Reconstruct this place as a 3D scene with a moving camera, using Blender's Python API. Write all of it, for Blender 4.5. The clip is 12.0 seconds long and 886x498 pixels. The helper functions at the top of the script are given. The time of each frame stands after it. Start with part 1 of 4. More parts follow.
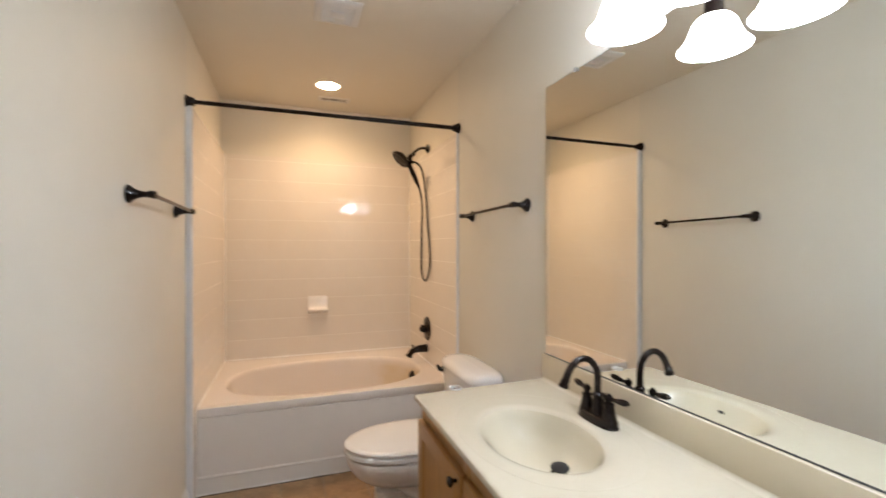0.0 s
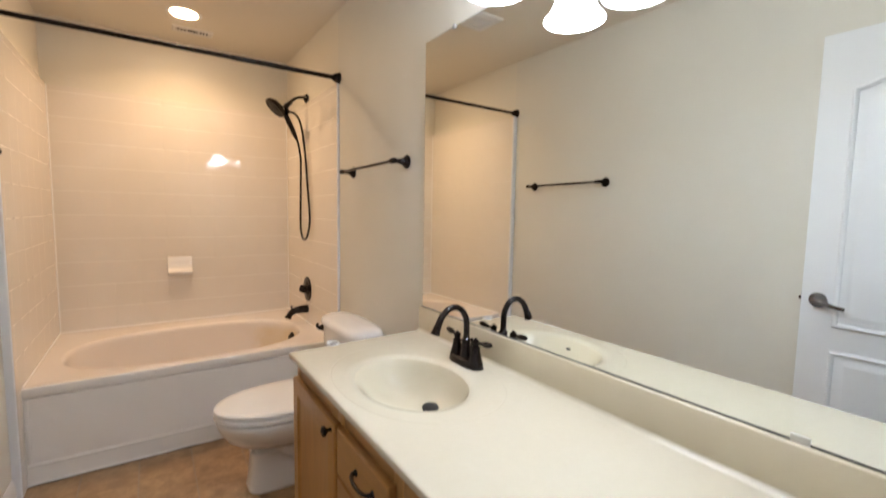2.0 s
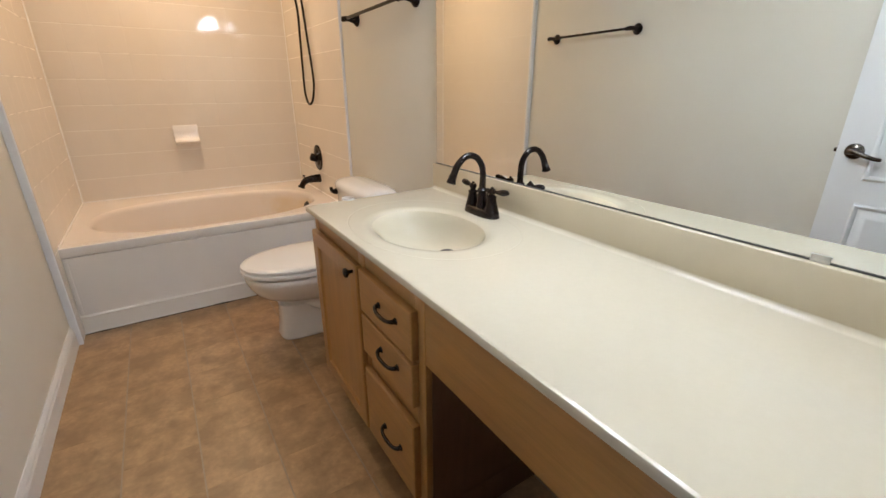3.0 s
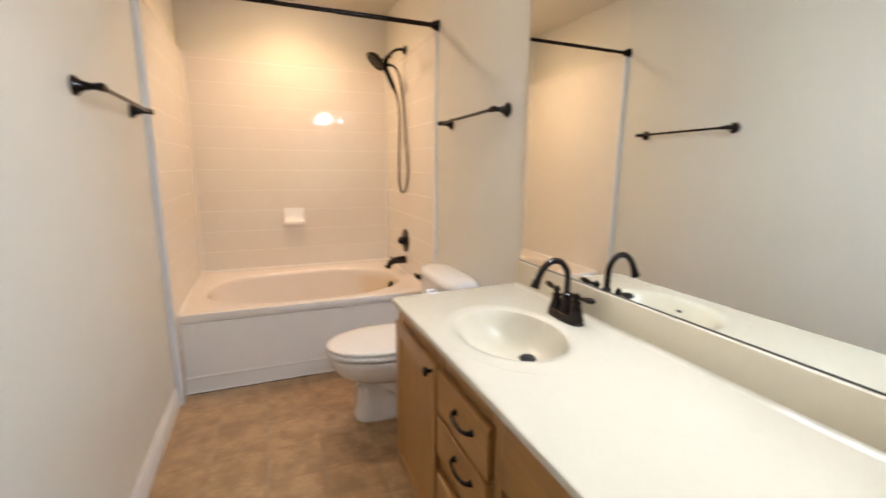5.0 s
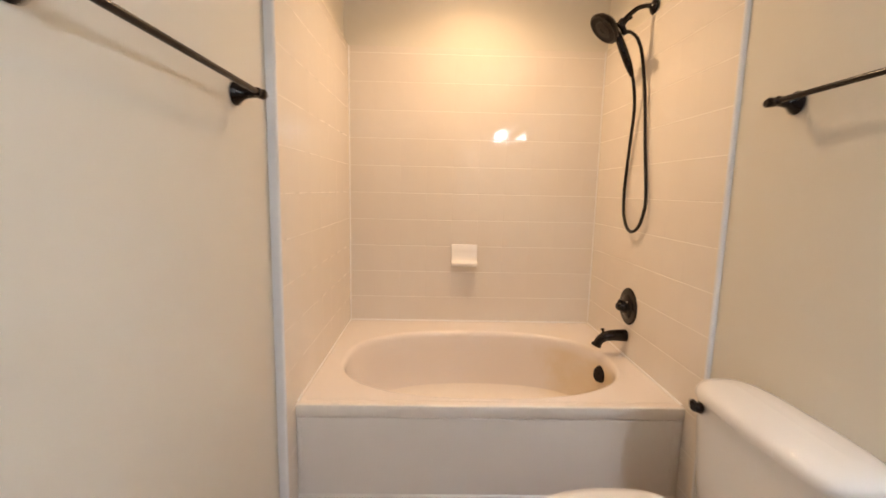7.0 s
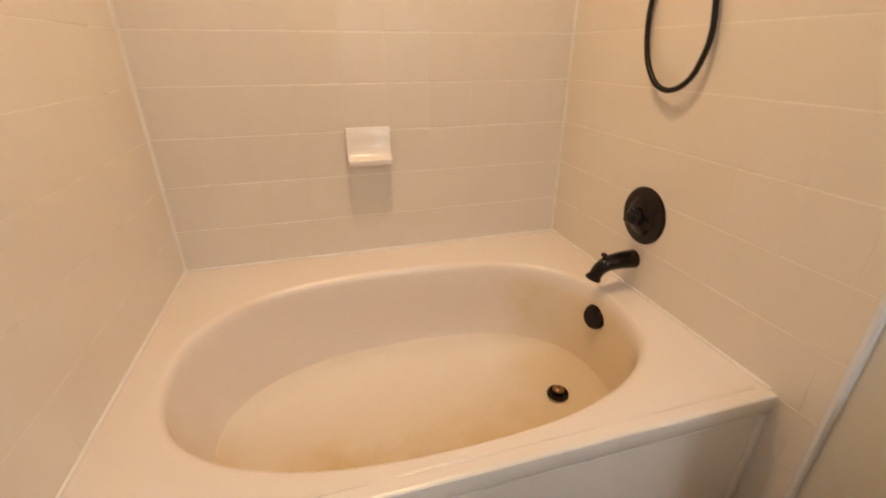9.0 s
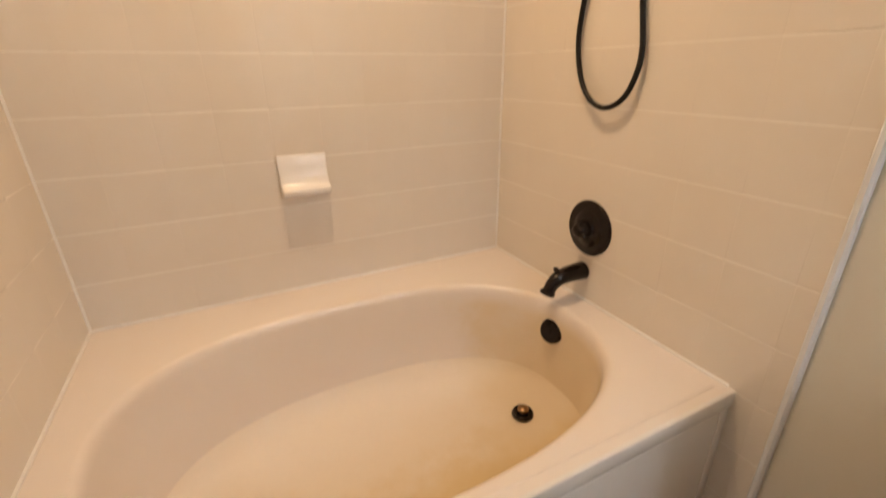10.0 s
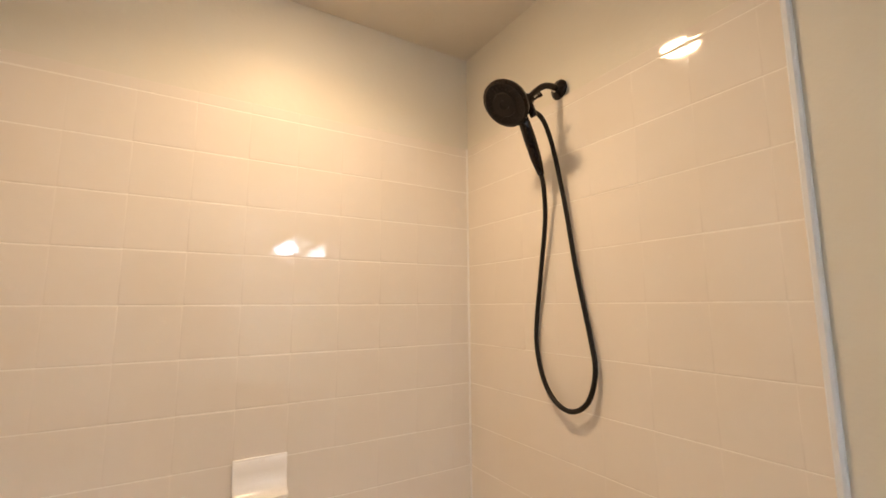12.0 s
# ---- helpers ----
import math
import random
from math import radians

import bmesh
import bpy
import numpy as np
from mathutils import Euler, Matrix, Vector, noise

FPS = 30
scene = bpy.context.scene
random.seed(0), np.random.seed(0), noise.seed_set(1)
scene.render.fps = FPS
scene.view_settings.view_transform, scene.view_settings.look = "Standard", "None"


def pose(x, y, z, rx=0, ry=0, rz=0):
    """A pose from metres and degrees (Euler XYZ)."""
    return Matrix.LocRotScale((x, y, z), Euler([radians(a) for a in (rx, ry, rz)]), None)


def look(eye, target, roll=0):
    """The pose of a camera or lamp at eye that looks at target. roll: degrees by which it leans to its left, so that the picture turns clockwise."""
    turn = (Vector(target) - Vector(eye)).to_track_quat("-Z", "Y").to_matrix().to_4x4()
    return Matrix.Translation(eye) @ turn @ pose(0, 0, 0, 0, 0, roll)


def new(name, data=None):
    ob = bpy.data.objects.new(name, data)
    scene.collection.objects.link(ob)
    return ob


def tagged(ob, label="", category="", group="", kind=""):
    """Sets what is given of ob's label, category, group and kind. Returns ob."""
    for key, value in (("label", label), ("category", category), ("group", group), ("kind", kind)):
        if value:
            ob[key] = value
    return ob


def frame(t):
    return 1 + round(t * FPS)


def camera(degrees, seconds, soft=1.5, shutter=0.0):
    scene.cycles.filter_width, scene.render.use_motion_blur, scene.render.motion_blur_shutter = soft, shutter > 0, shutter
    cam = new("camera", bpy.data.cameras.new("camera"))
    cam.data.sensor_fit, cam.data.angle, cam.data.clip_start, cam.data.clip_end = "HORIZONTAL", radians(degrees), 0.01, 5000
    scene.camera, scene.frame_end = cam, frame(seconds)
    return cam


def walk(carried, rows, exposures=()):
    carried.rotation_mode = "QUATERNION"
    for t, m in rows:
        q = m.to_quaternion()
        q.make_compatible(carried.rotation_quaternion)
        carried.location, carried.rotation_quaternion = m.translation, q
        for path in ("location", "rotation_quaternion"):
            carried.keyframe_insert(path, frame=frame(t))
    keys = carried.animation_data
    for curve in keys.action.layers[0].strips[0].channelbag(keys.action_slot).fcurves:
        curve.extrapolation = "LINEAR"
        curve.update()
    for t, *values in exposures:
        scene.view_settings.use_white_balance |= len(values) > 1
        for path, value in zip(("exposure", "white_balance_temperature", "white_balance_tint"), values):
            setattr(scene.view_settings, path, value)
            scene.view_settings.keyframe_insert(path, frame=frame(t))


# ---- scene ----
cam = camera(91.8, 12.0, 1.5, 0.5)

PATH = [
    (0, (0.505, 1.351, 1.374), (1.171, 3.237, 1.37), 0.0),
    (0.5, (0.525, 1.339, 1.367), (1.488, 3.091, 1.315), 0.8),
    (1, (0.534, 1.324, 1.377), (1.649, 2.984, 1.337), 1.2),
    (1.5, (0.536, 1.324, 1.379), (1.67, 2.972, 1.348), 1.4),
    (2, (0.536, 1.327, 1.347), (1.66, 2.972, 1.173), 1.0),
    (2.5, (0.532, 1.327, 1.275), (1.608, 2.925, 0.737), 1.2),
    (2.7, (0.532, 1.332, 1.24), (1.578, 2.893, 0.556), 0.8),
    (4.3, (0.52, 1.352, 1.225), (1.482, 2.952, 0.506), 0.1),
    (4.5, (0.532, 1.348, 1.27), (1.484, 3.008, 0.688), 0.6),
    (5, (0.517, 1.353, 1.325), (1.26, 3.171, 0.946), 0.6),
    (5.5, (0.482, 1.445, 1.307), (0.664, 3.4, 0.927), -0.1),
    (6, (0.443, 1.753, 1.317), (0.52, 3.734, 1.052), 0.9),
    (6.5, (0.463, 2.096, 1.296), (0.587, 4.069, 0.994), 0.2),
    (7, (0.528, 2.487, 1.305), (0.569, 4.467, 1.031), 1.2),
    (7.2, (0.548, 2.624, 1.294), (0.574, 4.59, 0.925), 0.7),
    (8.8, (0.558, 3.455, 1.235), (0.94, 5.251, 0.442), 0.7),
    (9, (0.544, 3.507, 1.219), (1.038, 5.256, 0.384), -0.1),
    (9.5, (0.497, 3.586, 1.201), (1.221, 5.22, 0.304), -1.2),
    (10, (0.491, 3.6, 1.222), (1.313, 5.256, 0.459), -0.7),
    (10.5, (0.5, 3.601, 1.32), (1.408, 5.347, 0.964), -0.3),
    (11, (0.447, 3.613, 1.401), (1.434, 5.351, 1.472), 0.3),
    (11.5, (0.481, 3.582, 1.439), (1.409, 5.333, 1.71), 0.2),
    (12, (0.475, 3.601, 1.437), (1.498, 5.3, 1.697), -0.3),
]
EXPOSURES = [(0, 0.09, 6310, 12), (2.0, 0.09, 6310, 12), (2.5, 0.02, 6310, 11), (2.7, 0.03, 6310, 11), (4.3, 0.36, 6230, 11), (5.2, 0.36, 6230, 13), (6.0, 0.26, 6400, 16), (6.5, 0.28, 6450, 16), (7.0, 0.24, 6560, 14),
             (8.8, 0.14, 6720, 13), (9.5, 0.06, 6640, 12), (10.5, 0.12, 6380, 11), (11.5, 0.11, 6010, 10), (12.0, 0.11, 6000, 9)]
walk(cam, [(t, look(eye, target, roll)) for t, eye, target, roll in PATH], EXPOSURES)

# ---------------------------------------------------------------- world and lights
world = bpy.data.worlds.new("world")
scene.world = world
world.use_nodes = True
world.node_tree.nodes["Background"].inputs[0].default_value = (0.8, 0.9, 1.0, 1)
world.node_tree.nodes["Background"].inputs[1].default_value = 0.05

CEIL = 2.55
W = 1.524
XL = -0.018         # face of the left wall beside the tiles
YB = 5.125          # face of the wall behind the bath
YE = 1.19           # face of the entry wall
CAN = (0.757, 4.56)
SHADES = (2.275, 2.06, 1.845)
SHADE_X = 1.348
SHADE_POWER = 1.2
CAN_POWER = 5.9


def lamp(name, kind, power, color, m, **settings):
    data = bpy.data.lights.new(name, kind)
    data.energy, data.color = power, color
    if kind == "AREA":
        data.shape, data.size, data.spread = "DISK", settings["size"], settings["spread"]
    if kind == "POINT":
        data.shadow_soft_size = settings["size"]
    ob = new(name, data)
    ob.matrix_world = m
    return ob


lamp("recessed_lamp", "AREA", CAN_POWER, (1.0, 0.66, 0.355), pose(CAN[0], CAN[1], CEIL - 0.015), size=0.14, spread=radians(142))
for sy in SHADES:
    lamp("vanity_lamp", "POINT", SHADE_POWER, (0.835, 0.915, 1.0), pose(SHADE_X, sy, 2.008), size=0.030)


# ---------------------------------------------------------------- materials
def node(nt, kind, **inputs):
    n = nt.nodes.new(kind)
    for key, value in inputs.items():
        n.inputs[key.replace("_", " ")].default_value = value
    return n


def material(name, color, rough=0.5, metal=0.0, grain=0.0, scale=30.0, blotch=0.0, blotch_scale=3.0, bump=0.0, bump_scale=200.0,
             per_piece=0.0, coat=0.0, rough_var=0.0, second=None, stretch=None, emit=0.0, dist=0.002, sharp=0.0):
    """A plain surface with fine grain, broad blotches, relief and, for pieces, a tone of each piece's own."""
    m = bpy.data.materials.new(name)
    m.use_nodes = True
    nt = m.node_tree
    b = nt.nodes["Principled BSDF"]
    b.inputs["Roughness"].default_value, b.inputs["Metallic"].default_value = rough, metal
    b.inputs["Coat Weight"].default_value = coat
    b.inputs["Coat Roughness"].default_value = 0.08
    co = nt.nodes.new("ShaderNodeTexCoord")
    src = co.outputs["Object"]
    if stretch:
        mp = nt.nodes.new("ShaderNodeMapping")
        mp.inputs["Scale"].default_value = stretch
        nt.links.new(src, mp.inputs[0])
        src = mp.outputs[0]
    if per_piece:
        info = nt.nodes.new("ShaderNodeObjectInfo")
        shift = nt.nodes.new("ShaderNodeVectorMath")
        shift.operation = "MULTIPLY_ADD"
        shift.inputs[1].default_value = (37, 19, 53)
        nt.links.new(info.outputs["Random"], shift.inputs[0])
        nt.links.new(src, shift.inputs[2])
        src = shift.outputs[0]
    col = None

    def mixed(fac, base, other):
        mix = nt.nodes.new("ShaderNodeMix")
        mix.data_type = "RGBA"
        nt.links.new(fac, mix.inputs[0])
        if base is None:
            mix.inputs[6].default_value = (*color, 1)
        else:
            nt.links.new(base, mix.inputs[6])
        mix.inputs[7].default_value = (*other, 1)
        return mix.outputs[2]

    def ranged(out, lo, hi, a, z):
        r = nt.nodes.new("ShaderNodeMapRange")
        for i, v in enumerate((lo, hi, a, z)):
            r.inputs[i + 1].default_value = v
        nt.links.new(out, r.inputs[0])
        return r.outputs[0]

    if blotch:
        n = node(nt, "ShaderNodeTexNoise", Scale=blotch_scale, Detail=5.0, Roughness=0.6)
        nt.links.new(src, n.inputs[0])
        col = mixed(ranged(n.outputs[0], 0.35 + sharp, 0.68 - sharp, 0, blotch), col, second or tuple(c * 0.72 for c in color))
    if grain:
        n = node(nt, "ShaderNodeTexNoise", Scale=scale, Detail=4.0, Roughness=0.65)
        nt.links.new(src, n.inputs[0])
        col = mixed(ranged(n.outputs[0], 0.38, 0.66, 0, grain), col, tuple(c * 0.55 for c in color))
    if per_piece:
        col = mixed(ranged(info.outputs["Random"], 0, 1, 0, per_piece), col, tuple(c * 0.7 for c in color))
    if col is None:
        b.inputs["Base Color"].default_value = (*color, 1)
    else:
        nt.links.new(col, b.inputs["Base Color"])
    if rough_var:
        n = node(nt, "ShaderNodeTexNoise", Scale=7.0, Detail=5.0)
        nt.links.new(src, n.inputs[0])
        nt.links.new(ranged(n.outputs[0], 0.3, 0.7, rough - rough_var, rough + rough_var), b.inputs["Roughness"])
    if bump:
        n = node(nt, "ShaderNodeTexNoise", Scale=bump_scale, Detail=3.0)
        nt.links.new(src, n.inputs[0])
        bp = node(nt, "ShaderNodeBump", Strength=bump, Distance=dist)
        nt.links.new(n.outputs[0], bp.inputs["Height"])
        nt.links.new(bp.outputs[0], b.inputs["Normal"])
    if emit:
        b.inputs["Emission Color"].default_value = (*color, 1)
        b.inputs["Emission Strength"].default_value = emit
    return m


PAINT = material("wall_paint", (0.72, 0.692, 0.615), 0.48, blotch=0.10, blotch_scale=1.3, bump=0.20, bump_scale=90.0, dist=0.0025, rough_var=0.06)
# room paint made lighter and glossier; the bath lamp's light is in its colour
LIT_PAINT = material("semi_gloss_lit_paint", (0.765, 0.725, 0.632), 0.38, blotch=0.08, blotch_scale=2.0, bump=0.30, bump_scale=40.0, dist=0.0025)
LIT_PAINT.node_tree.nodes["Principled BSDF"].inputs["Specular IOR Level"].default_value = 0.12
CEILING = material("ceiling_paint", (0.73, 0.675, 0.575), 0.8, blotch=0.08, blotch_scale=1.5, bump=0.4, bump_scale=90.0, dist=0.003)
TRIM = material("white_trim_paint", (0.80, 0.80, 0.80), 0.32, blotch=0.06, blotch_scale=4.0, bump=0.05, bump_scale=60.0)
DOOR_PAINT = material("door_paint", (0.84, 0.86, 0.89), 0.38, blotch=0.05, blotch_scale=3.0, bump=0.12, bump_scale=160.0, stretch=(1, 1, 0.12))
TILE = material("glazed_wall_tile", (0.825, 0.765, 0.688), 0.05, blotch=0.08, blotch_scale=5.0, per_piece=0.02, bump=0.06, bump_scale=7.0, dist=0.004, rough_var=0.02)
TILE.node_tree.nodes["Principled BSDF"].inputs["Specular IOR Level"].default_value = 0.5
GROUT = material("pale_grout", (0.90, 0.855, 0.785), 0.4, grain=0.15, scale=90.0, bump=0.3, bump_scale=300.0)
CAULK = material("white_caulk", (0.88, 0.86, 0.83), 0.4, blotch=0.2, blotch_scale=14.0)
STRIP = material("white_plastic_trim", (0.80, 0.825, 0.86), 0.18, blotch=0.05, blotch_scale=6.0)
ACRYLIC = material("almond_tub_acrylic", (0.86, 0.79, 0.73), 0.19, blotch=0.08, blotch_scale=4.0, second=(0.82, 0.73, 0.63))


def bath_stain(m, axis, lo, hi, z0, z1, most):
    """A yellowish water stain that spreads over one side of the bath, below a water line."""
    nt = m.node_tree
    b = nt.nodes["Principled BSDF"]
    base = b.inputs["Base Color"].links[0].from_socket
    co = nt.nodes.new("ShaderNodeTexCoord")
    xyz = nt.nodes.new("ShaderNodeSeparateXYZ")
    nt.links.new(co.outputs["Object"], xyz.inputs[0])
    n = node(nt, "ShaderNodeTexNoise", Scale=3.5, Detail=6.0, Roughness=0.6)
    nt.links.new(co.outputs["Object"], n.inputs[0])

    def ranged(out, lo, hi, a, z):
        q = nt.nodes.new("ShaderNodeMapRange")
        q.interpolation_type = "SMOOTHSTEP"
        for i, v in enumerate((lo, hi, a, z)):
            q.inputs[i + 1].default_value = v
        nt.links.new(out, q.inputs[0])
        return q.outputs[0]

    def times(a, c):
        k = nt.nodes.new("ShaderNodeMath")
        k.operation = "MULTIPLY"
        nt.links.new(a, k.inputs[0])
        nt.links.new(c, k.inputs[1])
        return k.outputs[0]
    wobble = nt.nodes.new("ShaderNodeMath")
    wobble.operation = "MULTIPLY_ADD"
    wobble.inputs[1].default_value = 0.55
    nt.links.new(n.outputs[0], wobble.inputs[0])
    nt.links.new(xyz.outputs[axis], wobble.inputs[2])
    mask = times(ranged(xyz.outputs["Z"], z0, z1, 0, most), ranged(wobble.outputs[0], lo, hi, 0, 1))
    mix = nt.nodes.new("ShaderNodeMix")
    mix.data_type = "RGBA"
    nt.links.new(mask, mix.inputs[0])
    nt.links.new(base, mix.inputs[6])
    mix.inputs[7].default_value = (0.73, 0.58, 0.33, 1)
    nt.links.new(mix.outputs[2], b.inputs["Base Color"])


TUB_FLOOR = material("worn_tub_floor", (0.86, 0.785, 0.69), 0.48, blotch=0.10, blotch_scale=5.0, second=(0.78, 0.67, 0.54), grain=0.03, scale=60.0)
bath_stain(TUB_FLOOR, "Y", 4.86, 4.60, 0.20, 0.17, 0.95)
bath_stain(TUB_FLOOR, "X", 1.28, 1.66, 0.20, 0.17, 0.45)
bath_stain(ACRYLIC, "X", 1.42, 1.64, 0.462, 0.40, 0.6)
APRON = material("tub_apron_acrylic", (0.85, 0.82, 0.78), 0.25, blotch=0.08, blotch_scale=3.0)
BRONZE = material("oil_rubbed_bronze", (0.010, 0.0062, 0.0052), 0.22, metal=0.1, blotch=0.4, blotch_scale=25.0, second=(0.018, 0.010, 0.0078), coat=0.06)
BRONZE.node_tree.nodes["Principled BSDF"].inputs["Specular IOR Level"].default_value = 0.25
RUBBER = material("black_hose", (0.012, 0.010, 0.009), 0.38, grain=0.2, scale=200.0)
DARK_NOZZLE = material("nozzle_plate", (0.011, 0.007, 0.006), 0.4, bump=0.4, bump_scale=180.0)
for dark in (RUBBER, DARK_NOZZLE):
    dark.node_tree.nodes["Principled BSDF"].inputs["Specular IOR Level"].default_value = 0.25
PORCELAIN = material("white_porcelain", (0.84, 0.82, 0.79), 0.07, blotch=0.04, blotch_scale=4.0, coat=0.4)
SEAT_PLASTIC = material("toilet_seat_plastic", (0.85, 0.825, 0.79), 0.14, blotch=0.04, blotch_scale=6.0)
CERAMIC = material("white_ceramic", (0.88, 0.86, 0.84), 0.2, blotch=0.04, blotch_scale=20.0)
# same marble as the top, blotched tanner: the bowl's shade in its colour
BASIN = material("shade_tan_marble_basin", (0.575, 0.52, 0.395), 0.15, blotch=0.25, blotch_scale=5.0, second=(0.545, 0.465, 0.325))
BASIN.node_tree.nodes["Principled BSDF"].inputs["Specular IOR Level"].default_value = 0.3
MARBLE = material("cultured_marble", (0.57, 0.52, 0.407), 0.10, blotch=0.12, blotch_scale=4.0, second=(0.57, 0.51, 0.395), grain=0.04, scale=60.0, coat=0.3, rough_var=0.04)
# the marble again, tanned in colour for the light on the backsplash
SPLASH = material("light_tan_marble_splash", (0.60, 0.53, 0.395), 0.18, blotch=0.25, blotch_scale=5.0, second=(0.57, 0.485, 0.335), coat=0.2)
OAK = material("honey_oak", (0.42, 0.209, 0.060), 0.38, blotch=0.4, blotch_scale=3.0, second=(0.30, 0.138, 0.039), grain=0.38, scale=26.0, bump=0.12, bump_scale=60.0, stretch=(3.0, 3.0, 0.22), coat=0.2)
OAK_H = material("honey_oak_level_grain", (0.42, 0.209, 0.060), 0.38, blotch=0.4, blotch_scale=3.0, second=(0.30, 0.138, 0.039), grain=0.38, scale=26.0, bump=0.12, bump_scale=60.0, stretch=(3.0, 0.22, 3.0), coat=0.2)
# darker wood tone for recesses, with their shade put into the colour
RECESS_SHADE = material("shaded_recess_tone", (0.15, 0.068, 0.032), 0.6, grain=0.3, scale=20.0, stretch=(3, 3, 0.3))
VINYL = material("vinyl_tile", (0.50, 0.320, 0.168), 0.36, blotch=1.0, blotch_scale=10.0, second=(0.30, 0.184, 0.094), grain=0.45, scale=50.0, bump=0.1, bump_scale=120.0, per_piece=0.18, rough_var=0.06, sharp=0.05)
VINYL_JOINT = material("vinyl_joint", (0.38, 0.295, 0.21), 0.6, grain=0.3, scale=40.0)
NICKEL = material("dark_nickel", (0.17, 0.15, 0.135), 0.17, metal=1.0, blotch=0.3, blotch_scale=30.0)
BRASS = material("worn_brass", (0.35, 0.22, 0.12), 0.3, metal=1.0, blotch=0.4, blotch_scale=40.0)
CARPET = material("hall_carpet", (0.38, 0.33, 0.27), 0.95, grain=0.4, scale=200.0)
BLACK = material("dark_void", (0.02, 0.018, 0.016), 0.8)
VENT = material("vent_enamel", (0.74, 0.72, 0.69), 0.5, blotch=0.05)
GRIME = material("dark_floor_sealant", (0.085, 0.075, 0.05), 0.7, blotch=0.8, blotch_scale=18.0, second=(0.26, 0.20, 0.13), sharp=0.08)
FAN_CORE = material("fan_light_lens", (0.70, 0.70, 0.72), 0.35)
CLEAR = material("clear_clip_plastic", (0.85, 0.88, 0.88), 0.1)
CLEAR.node_tree.nodes["Principled BSDF"].inputs["Transmission Weight"].default_value = 0.7
GLOW = material("lit_frosted_glass", (0.865, 0.92, 1.0), 0.4, emit=34.0)
LENS = material("lit_recessed_lens", (1.0, 0.67, 0.37), 0.5, emit=92.0)
STEEL = material("dull_clip_steel", (0.62, 0.62, 0.60), 0.32, metal=1.0, blotch=0.3, blotch_scale=60.0)
MIRROR = material("silvered_glass", (0.90, 0.925, 0.905), 0.0, metal=1.0)
MIRROR_EDGE = material("mirror_edge", (0.07, 0.075, 0.07), 0.3)


# ---------------------------------------------------------------- mesh helpers
def put(name, bm, mat, parent=None, label="", smooth=False):
    me = bpy.data.meshes.new(name)
    bmesh.ops.recalc_face_normals(bm, faces=bm.faces[:])
    bm.to_mesh(me)
    bm.free()
    me.materials.append(mat)
    if smooth:
        me.shade_smooth()
        me.set_sharp_from_angle(angle=radians(38))
    ob = new(name, me)
    if parent is not None:
        ob.parent = parent
    if label:
        ob["label"] = label
    return ob


def part(name, bm, mat, parent, label="", smooth=True):
    return put(name, bm, mat, parent, label, smooth)


def thing(name, label, category, at=(0, 0, 0), group="", kind=""):
    ob = new(name)
    ob.location = at
    ob.empty_display_size = 0.05
    return tagged(ob, label, category, group, kind)


def join(*bms):
    out = bmesh.new()
    for b in bms:
        me = bpy.data.meshes.new("tmp")
        b.to_mesh(me)
        b.free()
        out.from_mesh(me)
        bpy.data.meshes.remove(me)
    return out


def box(x0, x1, y0, y1, z0, z1, bevel=0.0, seg=2):
    bm = bmesh.new()
    bmesh.ops.create_cube(bm, size=1)
    for v in bm.verts:
        v.co = Vector(((x0 + x1) / 2 + v.co.x * (x1 - x0), (y0 + y1) / 2 + v.co.y * (y1 - y0), (z0 + z1) / 2 + v.co.z * (z1 - z0)))
    if bevel:
        bmesh.ops.bevel(bm, geom=bm.edges[:], offset=bevel, segments=seg, profile=0.5, affect="EDGES")
    return bm


def moved(bm, m):
    bmesh.ops.transform(bm, matrix=m, verts=bm.verts[:])
    return bm


AXIS = {"z": Matrix.Identity(4), "x": pose(0, 0, 0, 0, 90, 0), "-x": pose(0, 0, 0, 0, -90, 0), "y": pose(0, 0, 0, -90, 0, 0), "-y": pose(0, 0, 0, 90, 0, 0)}


def lathe(profile, at=(0, 0, 0), axis="z", seg=32, sx=1.0, sy=1.0):
    """A turned body: (radius, height) pairs along the axis from at."""
    bm = bmesh.new()
    rings = []
    for r, h in profile:
        if r < 1e-6:
            rings.append([bm.verts.new((0, 0, h))])
        else:
            rings.append([bm.verts.new((r * sx * math.cos(2 * math.pi * i / seg), r * sy * math.sin(2 * math.pi * i / seg), h)) for i in range(seg)])
    for a, b in zip(rings, rings[1:]):
        for i in range(seg):
            j = (i + 1) % seg
            quad = [a[i % len(a)], a[j % len(a)], b[j % len(b)], b[i % len(b)]]
            quad = list(dict.fromkeys(quad))
            if len(quad) > 2:
                bm.faces.new(quad)
    turn = axis if isinstance(axis, Matrix) else AXIS[axis]
    return moved(bm, Matrix.Translation(at) @ turn)


def spline(points, n=8):
    """Catmull-Rom points through the given ones."""
    p = [Vector(q) for q in points]
    p = [2 * p[0] - p[1]] + p + [2 * p[-1] - p[-2]]
    out = []
    for a, b, c, d in zip(p, p[1:], p[2:], p[3:]):
        for k in range(n):
            t = k / n
            out.append(0.5 * ((2 * b) + (c - a) * t + (2 * a - 5 * b + 4 * c - d) * t * t + (3 * b - 3 * c + d - a) * t ** 3))
    return out + [p[-2]]


